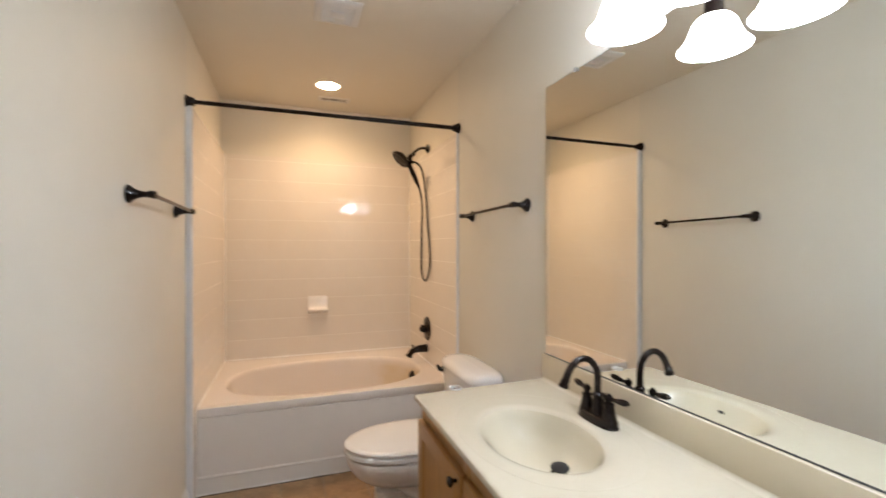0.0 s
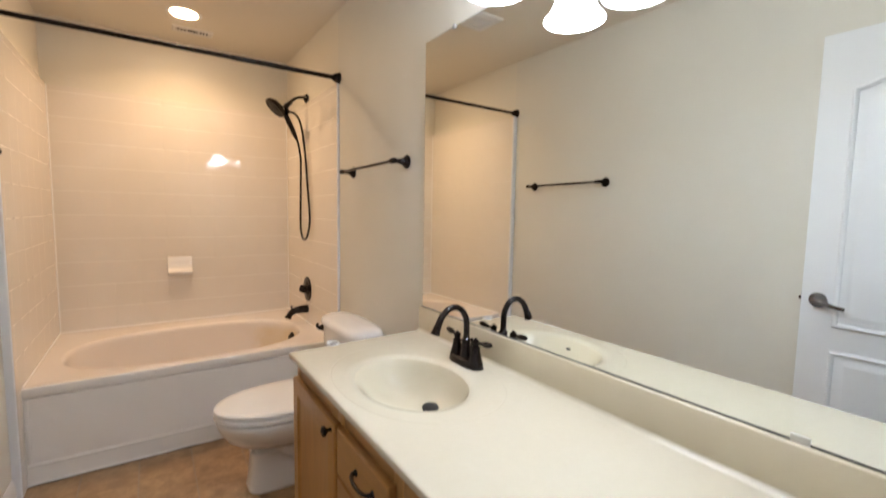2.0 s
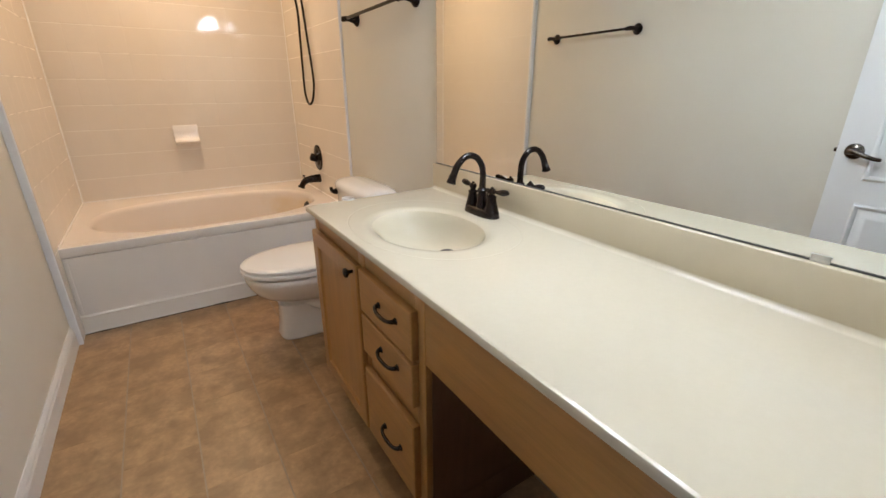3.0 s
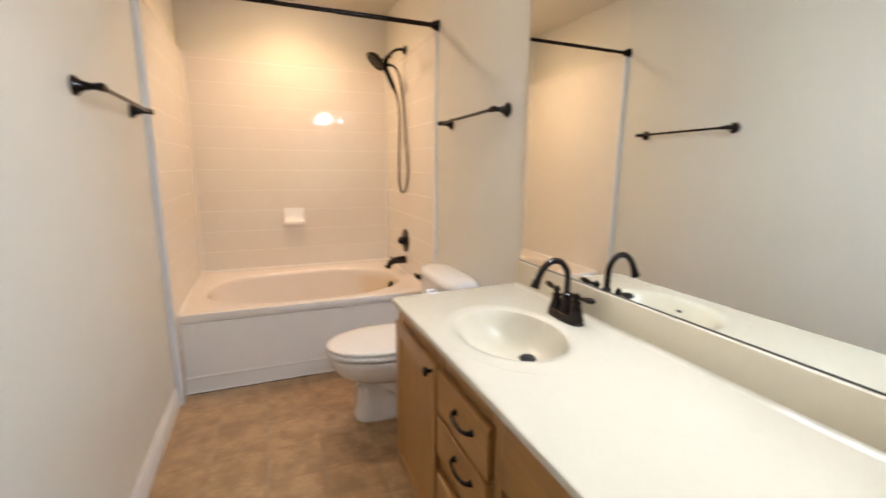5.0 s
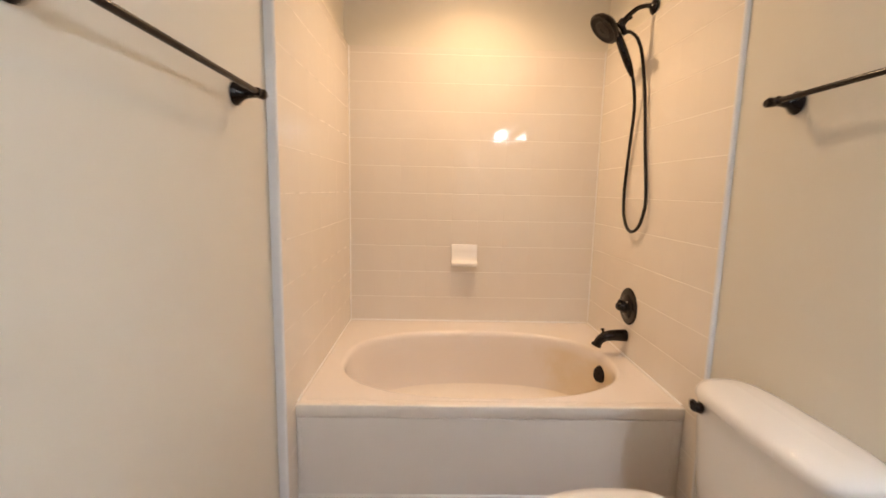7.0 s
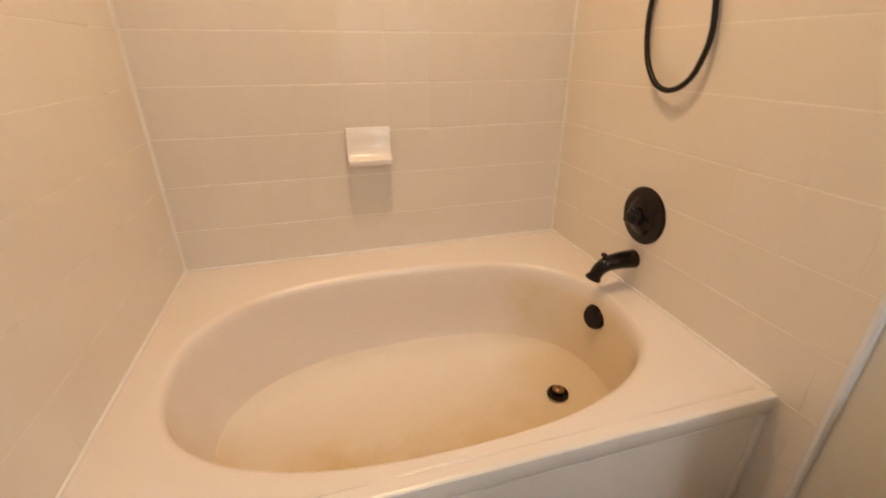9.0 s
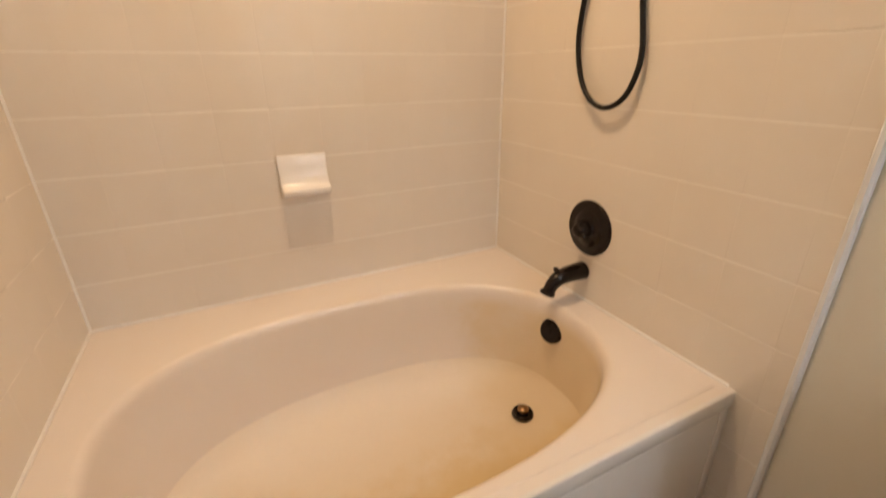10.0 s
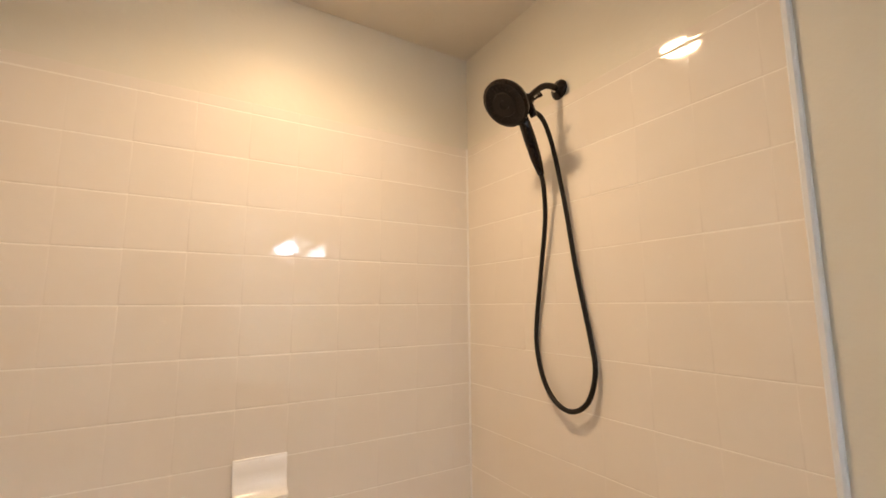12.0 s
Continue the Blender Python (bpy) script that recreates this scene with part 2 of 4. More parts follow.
def tube(points, radii, seg=14, n=8, smooth_path=True):
    """A round pipe along a path, with a radius for each given point or one for all."""
    path = spline(points, n) if smooth_path else [Vector(q) for q in points]
    if isinstance(radii, (int, float)):
        rad = [radii] * len(path)
    else:
        rad = [float(r) for r in np.interp(np.linspace(0, 1, len(path)), np.linspace(0, 1, len(radii)), radii)]
    bm = bmesh.new()
    rings, up = [], None
    for i, p in enumerate(path):
        d = (path[min(i + 1, len(path) - 1)] - path[max(i - 1, 0)]).normalized()
        if up is None:
            up = d.orthogonal().normalized()
        up = (up - d * up.dot(d)).normalized()
        side = d.cross(up)
        rings.append([bm.verts.new(p + rad[i] * (up * math.cos(2 * math.pi * k / seg) + side * math.sin(2 * math.pi * k / seg))) for k in range(seg)])
    for a, b in zip(rings, rings[1:]):
        for k in range(seg):
            bm.faces.new((a[k], a[(k + 1) % seg], b[(k + 1) % seg], b[k]))
    bm.faces.new(rings[0][::-1])
    bm.faces.new(rings[-1])
    return bm


def loft(rings, cap_start=True, cap_end=True):
    bm = bmesh.new()
    made = [[bm.verts.new(p) for p in r] for r in rings]
    for a, b in zip(made, made[1:]):
        n = len(a)
        for k in range(n):
            bm.faces.new((a[k], a[(k + 1) % n], b[(k + 1) % n], b[k]))
    if cap_start:
        bm.faces.new(made[0][::-1])
    if cap_end:
        bm.faces.new(made[-1])
    return bm


def oval(cx, cy, rx, ry, z, n=2.0, seg=64):
    out = []
    for i in range(seg):
        a = 2 * math.pi * i / seg
        c, s = math.cos(a), math.sin(a)
        out.append((cx + rx * math.copysign(abs(c) ** (2 / n), c), cy + ry * math.copysign(abs(s) ** (2 / n), s), z))
    return out


def rim_of(rect, ring, z):
    """For each point of an oval ring the point of the rectangle's edge beyond it; the four nearest to corners go into the corners."""
    x0, x1, y0, y1 = rect
    cx, cy = sum(p[0] for p in ring) / len(ring), sum(p[1] for p in ring) / len(ring)
    out = []
    for p in ring:
        dx, dy = p[0] - cx, p[1] - cy
        k = min(((x1 - cx) / dx if dx > 1e-9 else (x0 - cx) / dx if dx < -1e-9 else 1e9), ((y1 - cy) / dy if dy > 1e-9 else (y0 - cy) / dy if dy < -1e-9 else 1e9))
        out.append([cx + dx * k, cy + dy * k, z])
    for x in (x0, x1):
        for y in (y0, y1):
            i = min(range(len(out)), key=lambda q: (out[q][0] - x) ** 2 + (out[q][1] - y) ** 2)
            out[i] = [x, y, z]
    return [tuple(p) for p in out]


def plain_wall(name, x0, x1, y0, y1, z0, z1, mat=None, label="beige painted wall with light orange-peel texture"):
    return tagged(put(name, box(x0, x1, y0, y1, z0, z1), mat or PAINT), label, "wall", kind="structure")


# ---------------------------------------------------------------- the room
SEMI = "cream semi-gloss painted wall above the bath tiles, coloured lighter for the lamp"
plain_wall("wall_left", -0.14, XL, YE - 0.12, 3.942, 0, CEIL)
plain_wall("wall_left_bath", -0.14, XL, 3.942, YB + 0.12, 0, CEIL, LIT_PAINT, SEMI)
plain_wall("wall_right", W, W + 0.12, YE - 0.12, 3.946, 0, CEIL)
plain_wall("wall_right_bath", W, W + 0.12, 3.946, YB + 0.12, 0, CEIL, LIT_PAINT, SEMI)
plain_wall("wall_back", XL, W, YB, YB + 0.12, 0, CEIL, LIT_PAINT, SEMI)
# entry wall with the doorway in it
plain_wall("wall_entry", 0.86, W, YE - 0.12, YE, 0, CEIL)
plain_wall("wall_entry_side", XL, 0.06, YE - 0.12, YE, 0, CEIL)
plain_wall("wall_over_door", 0.06, 0.86, YE - 0.12, YE, 2.14, CEIL)
# plain hall behind the camera
plain_wall("hall_wall_left", -0.62, -0.5, -0.6, YE - 0.12, 0, CEIL)
plain_wall("hall_wall_right", W + 0.2, W + 0.32, -0.6, YE - 0.12, 0, CEIL)
plain_wall("hall_wall_back", -0.62, W + 0.32, -0.72, -0.6, 0, CEIL)
plain_wall("hall_wall_corner", -0.5, -0.12, YE - 0.12, YE - 0.02, 0, CEIL)
plain_wall("hall_wall_end", W + 0.12, W + 0.2, YE - 0.12, YE - 0.02, 0, CEIL)
tagged(put("hall_floor", box(-0.62, W + 0.32, -0.72, YE - 0.12, -0.06, 0), CARPET), "beige carpet of the hall outside the door", "floor", kind="structure")

# ceiling with the round hole of the recessed light
ring = oval(CAN[0], CAN[1], 0.078, 0.078, CEIL, seg=48)
outer = rim_of((-0.12, W + 0.12, YE - 0.12, YB + 0.12), ring, CEIL)
top = [(x, y, CEIL + 0.1) for x, y, z in outer]
tagged(put("ceiling", join(loft([top, outer, ring, [(x, y, CEIL + 0.1) for x, y, z in ring]], False, False), box(-0.62, W + 0.32, -0.72, YE - 0.12, CEIL, CEIL + 0.1)), CEILING),
       "beige painted ceiling with fine texture", "ceiling", kind="structure")

floor = tagged(put("floor", box(XL, W, YE - 0.12, YB, -0.06, 0.0), VINYL_JOINT), "mottled brown vinyl tile floor", "floor", kind="structure")


def baseboard(x0, x1, y0, y1, inward):
    """A white moulded board; inward: +1 when the room lies towards +x."""
    wall = x0 if inward > 0 else x1
    prof = [(0, 0.0), (0.013, 0.0), (0.013, 0.078), (0.010, 0.085), (0.010, 0.095), (0.005, 0.107), (0.003, 0.114), (0, 0.114)]
    rings = [[(wall + inward * u, y, v) for u, v in prof] for y in (y0, y1)]
    return tagged(put("baseboard", loft(rings), TRIM), "white moulded baseboard along the wall", "baseboard", kind="structure")


baseboard(XL, XL + 0.013, YE, 3.918, 1)
baseboard(W - 0.013, W, 2.93, 3.932, -1)
for side, x0, x1 in ((1, XL + 0.001, 0.009), (-1, W - 0.009, W - 0.001)):
    # rounded white strip that covers the edge of the tiles
    cx = x0 if side > 0 else x1
    deep = 0.031 if side > 0 else 0.0125
    prof = [(0, -0.010), (deep - 0.0045, -0.009), (deep, -0.004), (deep, 0.004), (deep - 0.0045, 0.009), (0, 0.010)]
    y = 3.929 if side > 0 else 3.938
    rings = [[(cx + side * u, y + v, z) for u, v in prof] for z in (0.0, 2.125)]
    tagged(put("trim", loft(rings), STRIP, smooth=True), "glossy white plastic edge strip beside the tiles", "trim", kind="structure")

# door casing on the entry wall
for x0, x1, z0, z1 in ((0.862, 0.925, 0, 2.20), (0.062, 0.860, 2.142, 2.20)):
    tagged(put("door_frame", box(x0, x1, YE + 0.001, YE + 0.016, z0, z1, 0.004), TRIM, smooth=True), "white painted door casing", "door frame", kind="structure")


# ---------------------------------------------------------------- door
def door():
    d = thing("door_1", "white moulded two-panel door, open against the wall", "door", (0.010, 1.224, 0.006), kind="structure")
    wide, high, thick = 0.762, 2.124, 0.035
    bm = box(0, thick, 0, wide, 0, high, 0.0015)
    part("slab", bm, DOOR_PAINT, d)

    def panel(y0, y1, z0, z1, rise):
        def outline(inset, x):
            a, b, c, e = y0 + inset, y1 - inset, z0 + inset, z1 - inset
            pts = [(x, b, c), (x, a, c), (x, a, e)]
            for i in range(1, 24):
                u = i / 24
                pts.append((x, a + (b - a) * u, e + rise * (0.5 - 0.5 * math.cos(2 * math.pi * u)) ** 0.8))
            return pts + [(x, b, e)]
        rings = [outline(i, thick + x) for i, x in ((-0.004, -0.002), (0.0, 0.009), (0.006, 0.0125), (0.012, 0.010), (0.018, 0.0012), (0.028, 0.0014), (0.046, 0.010), (0.052, 0.0125), (0.058, 0.0125))]
        return loft(rings, False, True)
    part("upper_panel", panel(0.115, wide - 0.115, 0.868, 1.885, 0.085), DOOR_PAINT, d)
    part("lower_panel", panel(0.115, wide - 0.115, 0.20, 0.762, 0.0), DOOR_PAINT, d)
    y, z = wide - 0.060, 0.978
    h = part("door_handle", lathe([(0.0, 0), (0.033, 0), (0.033, 0.004), (0.029, 0.010), (0.016, 0.014), (0.012, 0.02), (0.012, 0.045), (0, 0.046)], (thick, y, z), "x"), NICKEL, d, "dark nickel lever handle")
    part("lever", tube([(thick + 0.038, y + 0.010, z), (thick + 0.046, y - 0.008, z + 0.001), (thick + 0.050, y - 0.035, z - 0.006), (thick + 0.050, y - 0.065, z - 0.016), (thick + 0.046, y - 0.090, z - 0.021), (thick + 0.043, y - 0.099, z - 0.021)],
                       [0.011, 0.0125, 0.010, 0.0085, 0.0085, 0.0055]), NICKEL, h)
    la = part("latch", box(0.006, 0.029, wide, wide + 0.002, z - 0.03, z + 0.03, 0.0008), NICKEL, d)
    part("latch_bolt", box(0.011, 0.024, wide + 0.002, wide + 0.013, z - 0.008, z + 0.008, 0.003), NICKEL, la)
    for hz in (0.25, 1.05, 1.86):
        part("hinge", lathe([(0, 0), (0.006, 0), (0.006, 0.09), (0, 0.09)], (thick + 0.004, -0.004, hz), seg=12), NICKEL, d)


door()


# ---------------------------------------------------------------- bathtub
TUB_Z = 0.482
TX0, TX1, TY0, TY1 = 0.011, W - 0.011, 4.035, 5.114


def bathtub():
    t = thing("bathtub", "almond oval bathtub with a faintly stained bottom, set between tiled walls", "bathtub", (0, 0, 0))
    cx, cy, rx, ry = 0.757, 4.515, 0.655, 0.410
    seg = 128
    e = 2.45
    ring = lambda fx, fy, z, dx=0.0, dy=0.0: oval(cx + dx, cy + dy, rx * fx, ry * fy, z, e, seg)
    outer = rim_of((TX0, TX1, TY0 + 0.012, TY1), ring(1, 1, TUB_Z), TUB_Z)
    rings = [outer, ring(1.02, 1.03, TUB_Z), ring(1.011, 1.017, TUB_Z - 0.0008), ring(1.001, 1.001, TUB_Z - 0.0036), ring(0.992, 0.987, TUB_Z - 0.010), ring(0.985, 0.976, TUB_Z - 0.020), ring(0.981, 0.970, TUB_Z - 0.034), ring(0.978, 0.965, 0.40, 0.002),
             ring(0.972, 0.955, 0.33, 0.006), ring(0.964, 0.945, 0.25, 0.012), ring(0.956, 0.932, 0.190, 0.016), ring(0.949, 0.920, 0.172, 0.018), ring(0.935, 0.900, 0.160, 0.020), ring(0.90, 0.855, 0.142, 0.022), ring(0.84, 0.78, 0.120, 0.024),
             ring(0.74, 0.66, 0.098, 0.028), ring(0.58, 0.50, 0.082, 0.04), ring(0.3, 0.26, 0.072, 0.07), ring(0.05, 0.05, 0.068, 0.09)]
    cut = next(i for i, q in enumerate(rings) if q[0][2] < 0.175)
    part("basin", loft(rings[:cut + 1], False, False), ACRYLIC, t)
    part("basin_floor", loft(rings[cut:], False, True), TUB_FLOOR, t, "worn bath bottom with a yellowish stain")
    # front lip, its drip groove and the apron
    prof = [(TY0 + 0.012, TUB_Z), (TY0 + 0.006, TUB_Z - 0.0004), (TY0 + 0.002, TUB_Z - 0.0025), (TY0, TUB_Z - 0.008), (TY0 + 0.001, 0.436), (TY0 + 0.004, 0.432), (TY0 + 0.03, 0.432), (TY0 + 0.03, TUB_Z - 0.02)]
    # lip takes the apron's greyer colour in place of vanity light on it
    part("front_lip", loft([[(x, y, z) for y, z in prof] for x in (TX0, TX1)]), APRON, t)
    prof = [(TY0 + 0.030, 0.4275), (TY0 + 0.008, 0.4275), (TY0 + 0.005, 0.4255), (TY0 + 0.005, 0.106), (TY0 + 0.001, 0.102), (TY0 - 0.0015, 0.098), (TY0 - 0.001, 0.093), (TY0 + 0.003, 0.089), (TY0 + 0.002, 0.004), (TY0 + 0.030, 0.004)]
    part("apron", loft([[(x, y, z) for y, z in prof] for x in (TX0 + 0.0006, TX1 - 0.0006)]), APRON, t, "off-white moulded front panel")
    for x0, x1 in ((TX0 + 0.004, TX0 + 0.020), (TX1 - 0.034, TX1 - 0.004)):
        part("apron_edge", box(x0, x1, TY0 + 0.002, TY0 + 0.0085, 0.11, 0.426, 0.0018), APRON, t)
    part("deck_ridge", box(TX0 + 0.03, TX1 - 0.03, TY0 + 0.036, TY0 + 0.046, TUB_Z - 0.003, TUB_Z + 0.0016, 0.0014), ACRYLIC, t)
    part("caulk_line", tube([(TX0, TY0 - 0.001, 0.004), (0.5, TY0 - 0.002, 0.004), (1.0, TY0 - 0.001, 0.004), (TX1, TY0 - 0.002, 0.004)], 0.006, 8), CAULK, t, "white caulk bead at the floor")
    rng = random.Random(3)
    part("sealant", tube([(TX0 + (TX1 - TX0) * i / 24, TY0 - 0.010 + rng.uniform(-0.0015, 0.0015), 0.0008) for i in range(25)], [0.0045 + rng.uniform(-0.0012, 0.0022) for i in range(25)], 8, 2), GRIME, t, "dirty sealant along the floor")
    o = part("overflow_cover", lathe([(0.0, 0.016), (0.024, 0.017), (0.038, 0.015), (0.044, 0.008), (0.044, -0.016)], (1.397, 4.574, 0.381), pose(0, 0, 0, 0, -70, 16)), BRONZE, t, "dark bronze overflow cover")
    part("screw", lathe([(0, 0.019), (0.004, 0.0185), (0.005, 0.013)], (1.397, 4.574, 0.381), pose(0, 0, 0, 0, -70, 16), 10), BRONZE, o)
    dr = part("drain", lathe([(0.010, 0.000), (0.024, 0.001), (0.027, 0.006), (0.035, 0.005), (0.039, -0.004)], (1.262, 4.535, 0.1065), seg=28), BRONZE, t, "dark metal drain")
    part("stopper", lathe([(0, 0.030), (0.006, 0.0295), (0.008, 0.024), (0.017, 0.021), (0.0205, 0.017), (0.019, 0.011), (0.007, 0.009), (0.007, -0.004)], (1.262, 4.535, 0.1065), seg=24), BRASS, dr, "worn brass drain stopper")


bathtub()
for pts in ([(TX0, TY1, TUB_Z + 0.002), (0.76, TY1, TUB_Z + 0.002), (TX1, TY1, TUB_Z + 0.002)], [(TX0, TY0 + 0.02, TUB_Z + 0.002), (TX0, 4.6, TUB_Z + 0.002), (TX0, TY1, TUB_Z + 0.002)],
            [(TX1, TY0 + 0.02, TUB_Z + 0.002), (TX1, 4.6, TUB_Z + 0.002), (TX1, TY1, TUB_Z + 0.002)], [(TX0, TY1, 0.485), (TX0, TY1, 1.3), (TX0, TY1, 2.12)], [(TX1, TY1, 0.485), (TX1, TY1, 1.3), (TX1, TY1, 2.12)]):
    tagged(put("caulk", tube(pts, 0.0062, 8, 12), CAULK, smooth=True), "white caulk bead in the corner of the tiles", "trim", kind="structure")


# ---------------------------------------------------------------- bath fittings
def tub_spout():
    y, z, x = 4.582, 0.586, W - 0.010
    s = thing("tub_spout", "dark bronze bathtub spout on the tiled wall", "faucet", (x, y, z))
    part("spout", join(tube([(0, 0, 0), (-0.035, 0, 0.001), (-0.078, 0, -0.001), (-0.108, 0, -0.008), (-0.131, 0, -0.025), (-0.143, 0, -0.046)], [0.0315, 0.030, 0.0275, 0.025, 0.022, 0.0205], 20),
                       lathe([(0.0, -0.014), (0.019, -0.014), (0.0255, -0.011), (0.0265, -0.003), (0.0215, 0.003)], (-0.1455, 0, -0.046), pose(0, 0, 0, 0, 24, 0), 20)), BRONZE, s)
    part("diverter", lathe([(0.004, -0.008), (0.004, 0.010), (0.009, 0.012), (0.010, 0.018), (0.006, 0.022), (0, 0.022)], (-0.120, 0, 0.014), seg=16), BRONZE, s)


def shower_valve():
    y, z, x = 4.574, 0.742, W - 0.010
    s = thing("shower_valve", "dark bronze round shower valve with knob on the tiled wall", "faucet", (x, y, z))
    part("escutcheon", lathe([(0.093, 0.0), (0.093, 0.004), (0.088, 0.009), (0.062, 0.012), (0.058, 0.016), (0.036, 0.020), (0.033, 0.026), (0.0, 0.026)], (0, 0, 0), "-x", 48), BRONZE, s)
    h = part("handle", lathe([(0.027, 0.026), (0.028, 0.034), (0.024, 0.046), (0.020, 0.058), (0.013, 0.064), (0.0, 0.065)], (0, 0, 0), "-x", 28), BRONZE, s)
    for turn in (90, 210, 330):
        a = radians(turn)
        part("grip_lobe", tube([(-0.040, 0.014 * math.cos(a), 0.014 * math.sin(a)), (-0.047, 0.026 * math.cos(a), 0.026 * math.sin(a)), (-0.050, 0.034 * math.cos(a), 0.034 * math.sin(a))], [0.012, 0.0115, 0.006], 12), BRONZE, h)


def hand_shower():
    y, z, x = 4.563, 2.152, W - 0.010
    s = thing("hand_shower", "dark bronze hand shower with black hose on wall arm", "shower head", (x, y, z))
    part("flange", lathe([(0.034, 0), (0.034, 0.003), (0.030, 0.009), (0.017, 0.017), (0.013, 0.020)], (0, 0, 0), "-x"), BRONZE, s)
    part("arm", tube([(0, 0, 0), (-0.035, 0, 0.003), (-0.075, 0.0, -0.008), (-0.115, 0.0, -0.040), (-0.135, 0.0, -0.062)], 0.0105, 16), BRONZE, s)
    b = part("bracket", join(lathe([(0.0, -0.016), (0.016, -0.016), (0.019, -0.010), (0.019, 0.012), (0.014, 0.018), (0.0, 0.018)], (-0.145, 0, -0.075), pose(0, 0, 0, 0, 38, 0), 20),
                             tube([(-0.150, -0.004, -0.082), (-0.140, -0.008, -0.104), (-0.128, -0.010, -0.128)], [0.014, 0.013, 0.011])), BRONZE, s)
    part("knob", lathe([(0.004, 0), (0.004, 0.014), (0.008, 0.018), (0.008, 0.028), (0, 0.029)], (-0.128, -0.012, -0.072), pose(0, 0, 0, 60, 0, 30), 14), BRONZE, b)
    # the head looks down into the bath and slightly towards the door
    head = look((-0.195, 0.010, -0.085), (-0.430, -0.015, -0.330)).to_3x3().to_4x4()
    head = Matrix.Translation((-0.214, 0.019, -0.091)) @ head
    hd = part("head", moved(lathe([(0.0, 0.040), (0.022, 0.039), (0.047, 0.030), (0.070, 0.012), (0.0785, -0.002), (0.0785, -0.010), (0.069, -0.014)], seg=40), head), BRONZE, s)
    part("nozzle_plate", moved(lathe([(0.069, -0.0135), (0.064, -0.0105), (0.040, -0.012), (0.038, -0.015), (0.016, -0.016), (0.014, -0.013), (0.0, -0.013)], seg=40), head), DARK_NOZZLE, hd)
    dots = join(*[moved(lathe([(0.0022, 0), (0.0016, -0.003), (0, -0.003)], (r * math.cos(a), r * math.sin(a), -0.0115), seg=6), head)
                  for r, n in ((0.058, 26), (0.050, 22), (0.028, 12)) for a in [2 * math.pi * i / n for i in range(n)]])
    nz = part("nozzles", dots, DARK_NOZZLE, hd)
    nz["kind"] = "stuff"
    part("grip", tube([(-0.190, 0.016, -0.080), (-0.152, 0.020, -0.122), (-0.118, 0.025, -0.185), (-0.086, 0.031, -0.248), (-0.064, 0.034, -0.296)], [0.015, 0.0175, 0.0195, 0.0175, 0.0105], 18), BRONZE, s)
    part("hose", tube([(-0.128, -0.010, -0.112), (-0.095, -0.004, -0.118), (-0.060, 0.006, -0.145), (-0.036, 0.002, -0.222), (-0.020, -0.022, -0.407), (-0.016, -0.051, -0.611), (-0.015, -0.092, -0.815), (-0.018, -0.106, -0.900), (-0.024, -0.094, -0.968), (-0.027, -0.068, -1.008), (-0.030, -0.028, -1.029),
                       (-0.030, 0.014, -1.027), (-0.028, 0.056, -1.004), (-0.024, 0.098, -0.952), (-0.016, 0.130, -0.870), (-0.014, 0.132, -0.780), (-0.022, 0.092, -0.593), (-0.030, 0.058, -0.437), (-0.052, 0.038, -0.330), (-0.066, 0.034, -0.290)], 0.0078, 12, 10), RUBBER, s, "black flexible hose")


def soap_dish():
    s = thing("soap_dish", "white ceramic soap dish set into the tiled wall", "soap dish", (0.713, 5.112, 0.902))
    w, h = 0.080, 0.071
    part("back_plate", box(-w, w, -0.010, -0.001, -h, h, 0.004, 3), CERAMIC, s)
    # the scoop swells from the plate into a thick front lip
    prof = [(-0.009, 0.067), (-0.012, 0.062), (-0.014, 0.030), (-0.019, 0.002), (-0.028, -0.020), (-0.041, -0.032), (-0.052, -0.034), (-0.060, -0.037), (-0.063, -0.044), (-0.060, -0.053), (-0.048, -0.061), (-0.009, -0.064)]
    ends = ((-0.0015, 0.82), (-0.0045, 0.96), (-0.009, 1.0))
    cuts = [(-w - e, k) for e, k in ends] + [(w + e, k) for e, k in reversed(ends)]
    part("scoop", loft([[(x, -0.009 + (y + 0.009) * k, z) for y, z in prof] for x, k in cuts]), CERAMIC, s)


def shower_rod():
    y, z = 3.928, 2.146
    r = thing("shower_rod", "dark bronze shower curtain rod across the alcove", "curtain rod", (0, y, z))
    part("rod", tube([(0.0, 0, 0), (0.95, 0, 0)], 0.0115, 16, smooth_path=False), BRONZE, r)
    part("rod", tube([(0.93, 0, 0), (W - 0.02, 0, 0)], 0.0135, 16, smooth_path=False), BRONZE, r)
    for x, ax in ((XL + 0.001, "x"), (W - 0.001, "-x")):
        part("flange", lathe([(0.034, 0), (0.034, 0.006), (0.029, 0.010), (0.024, 0.028), (0.018, 0.042), (0.014, 0.044)], (x, 0, 0), ax, 28), BRONZE, r)


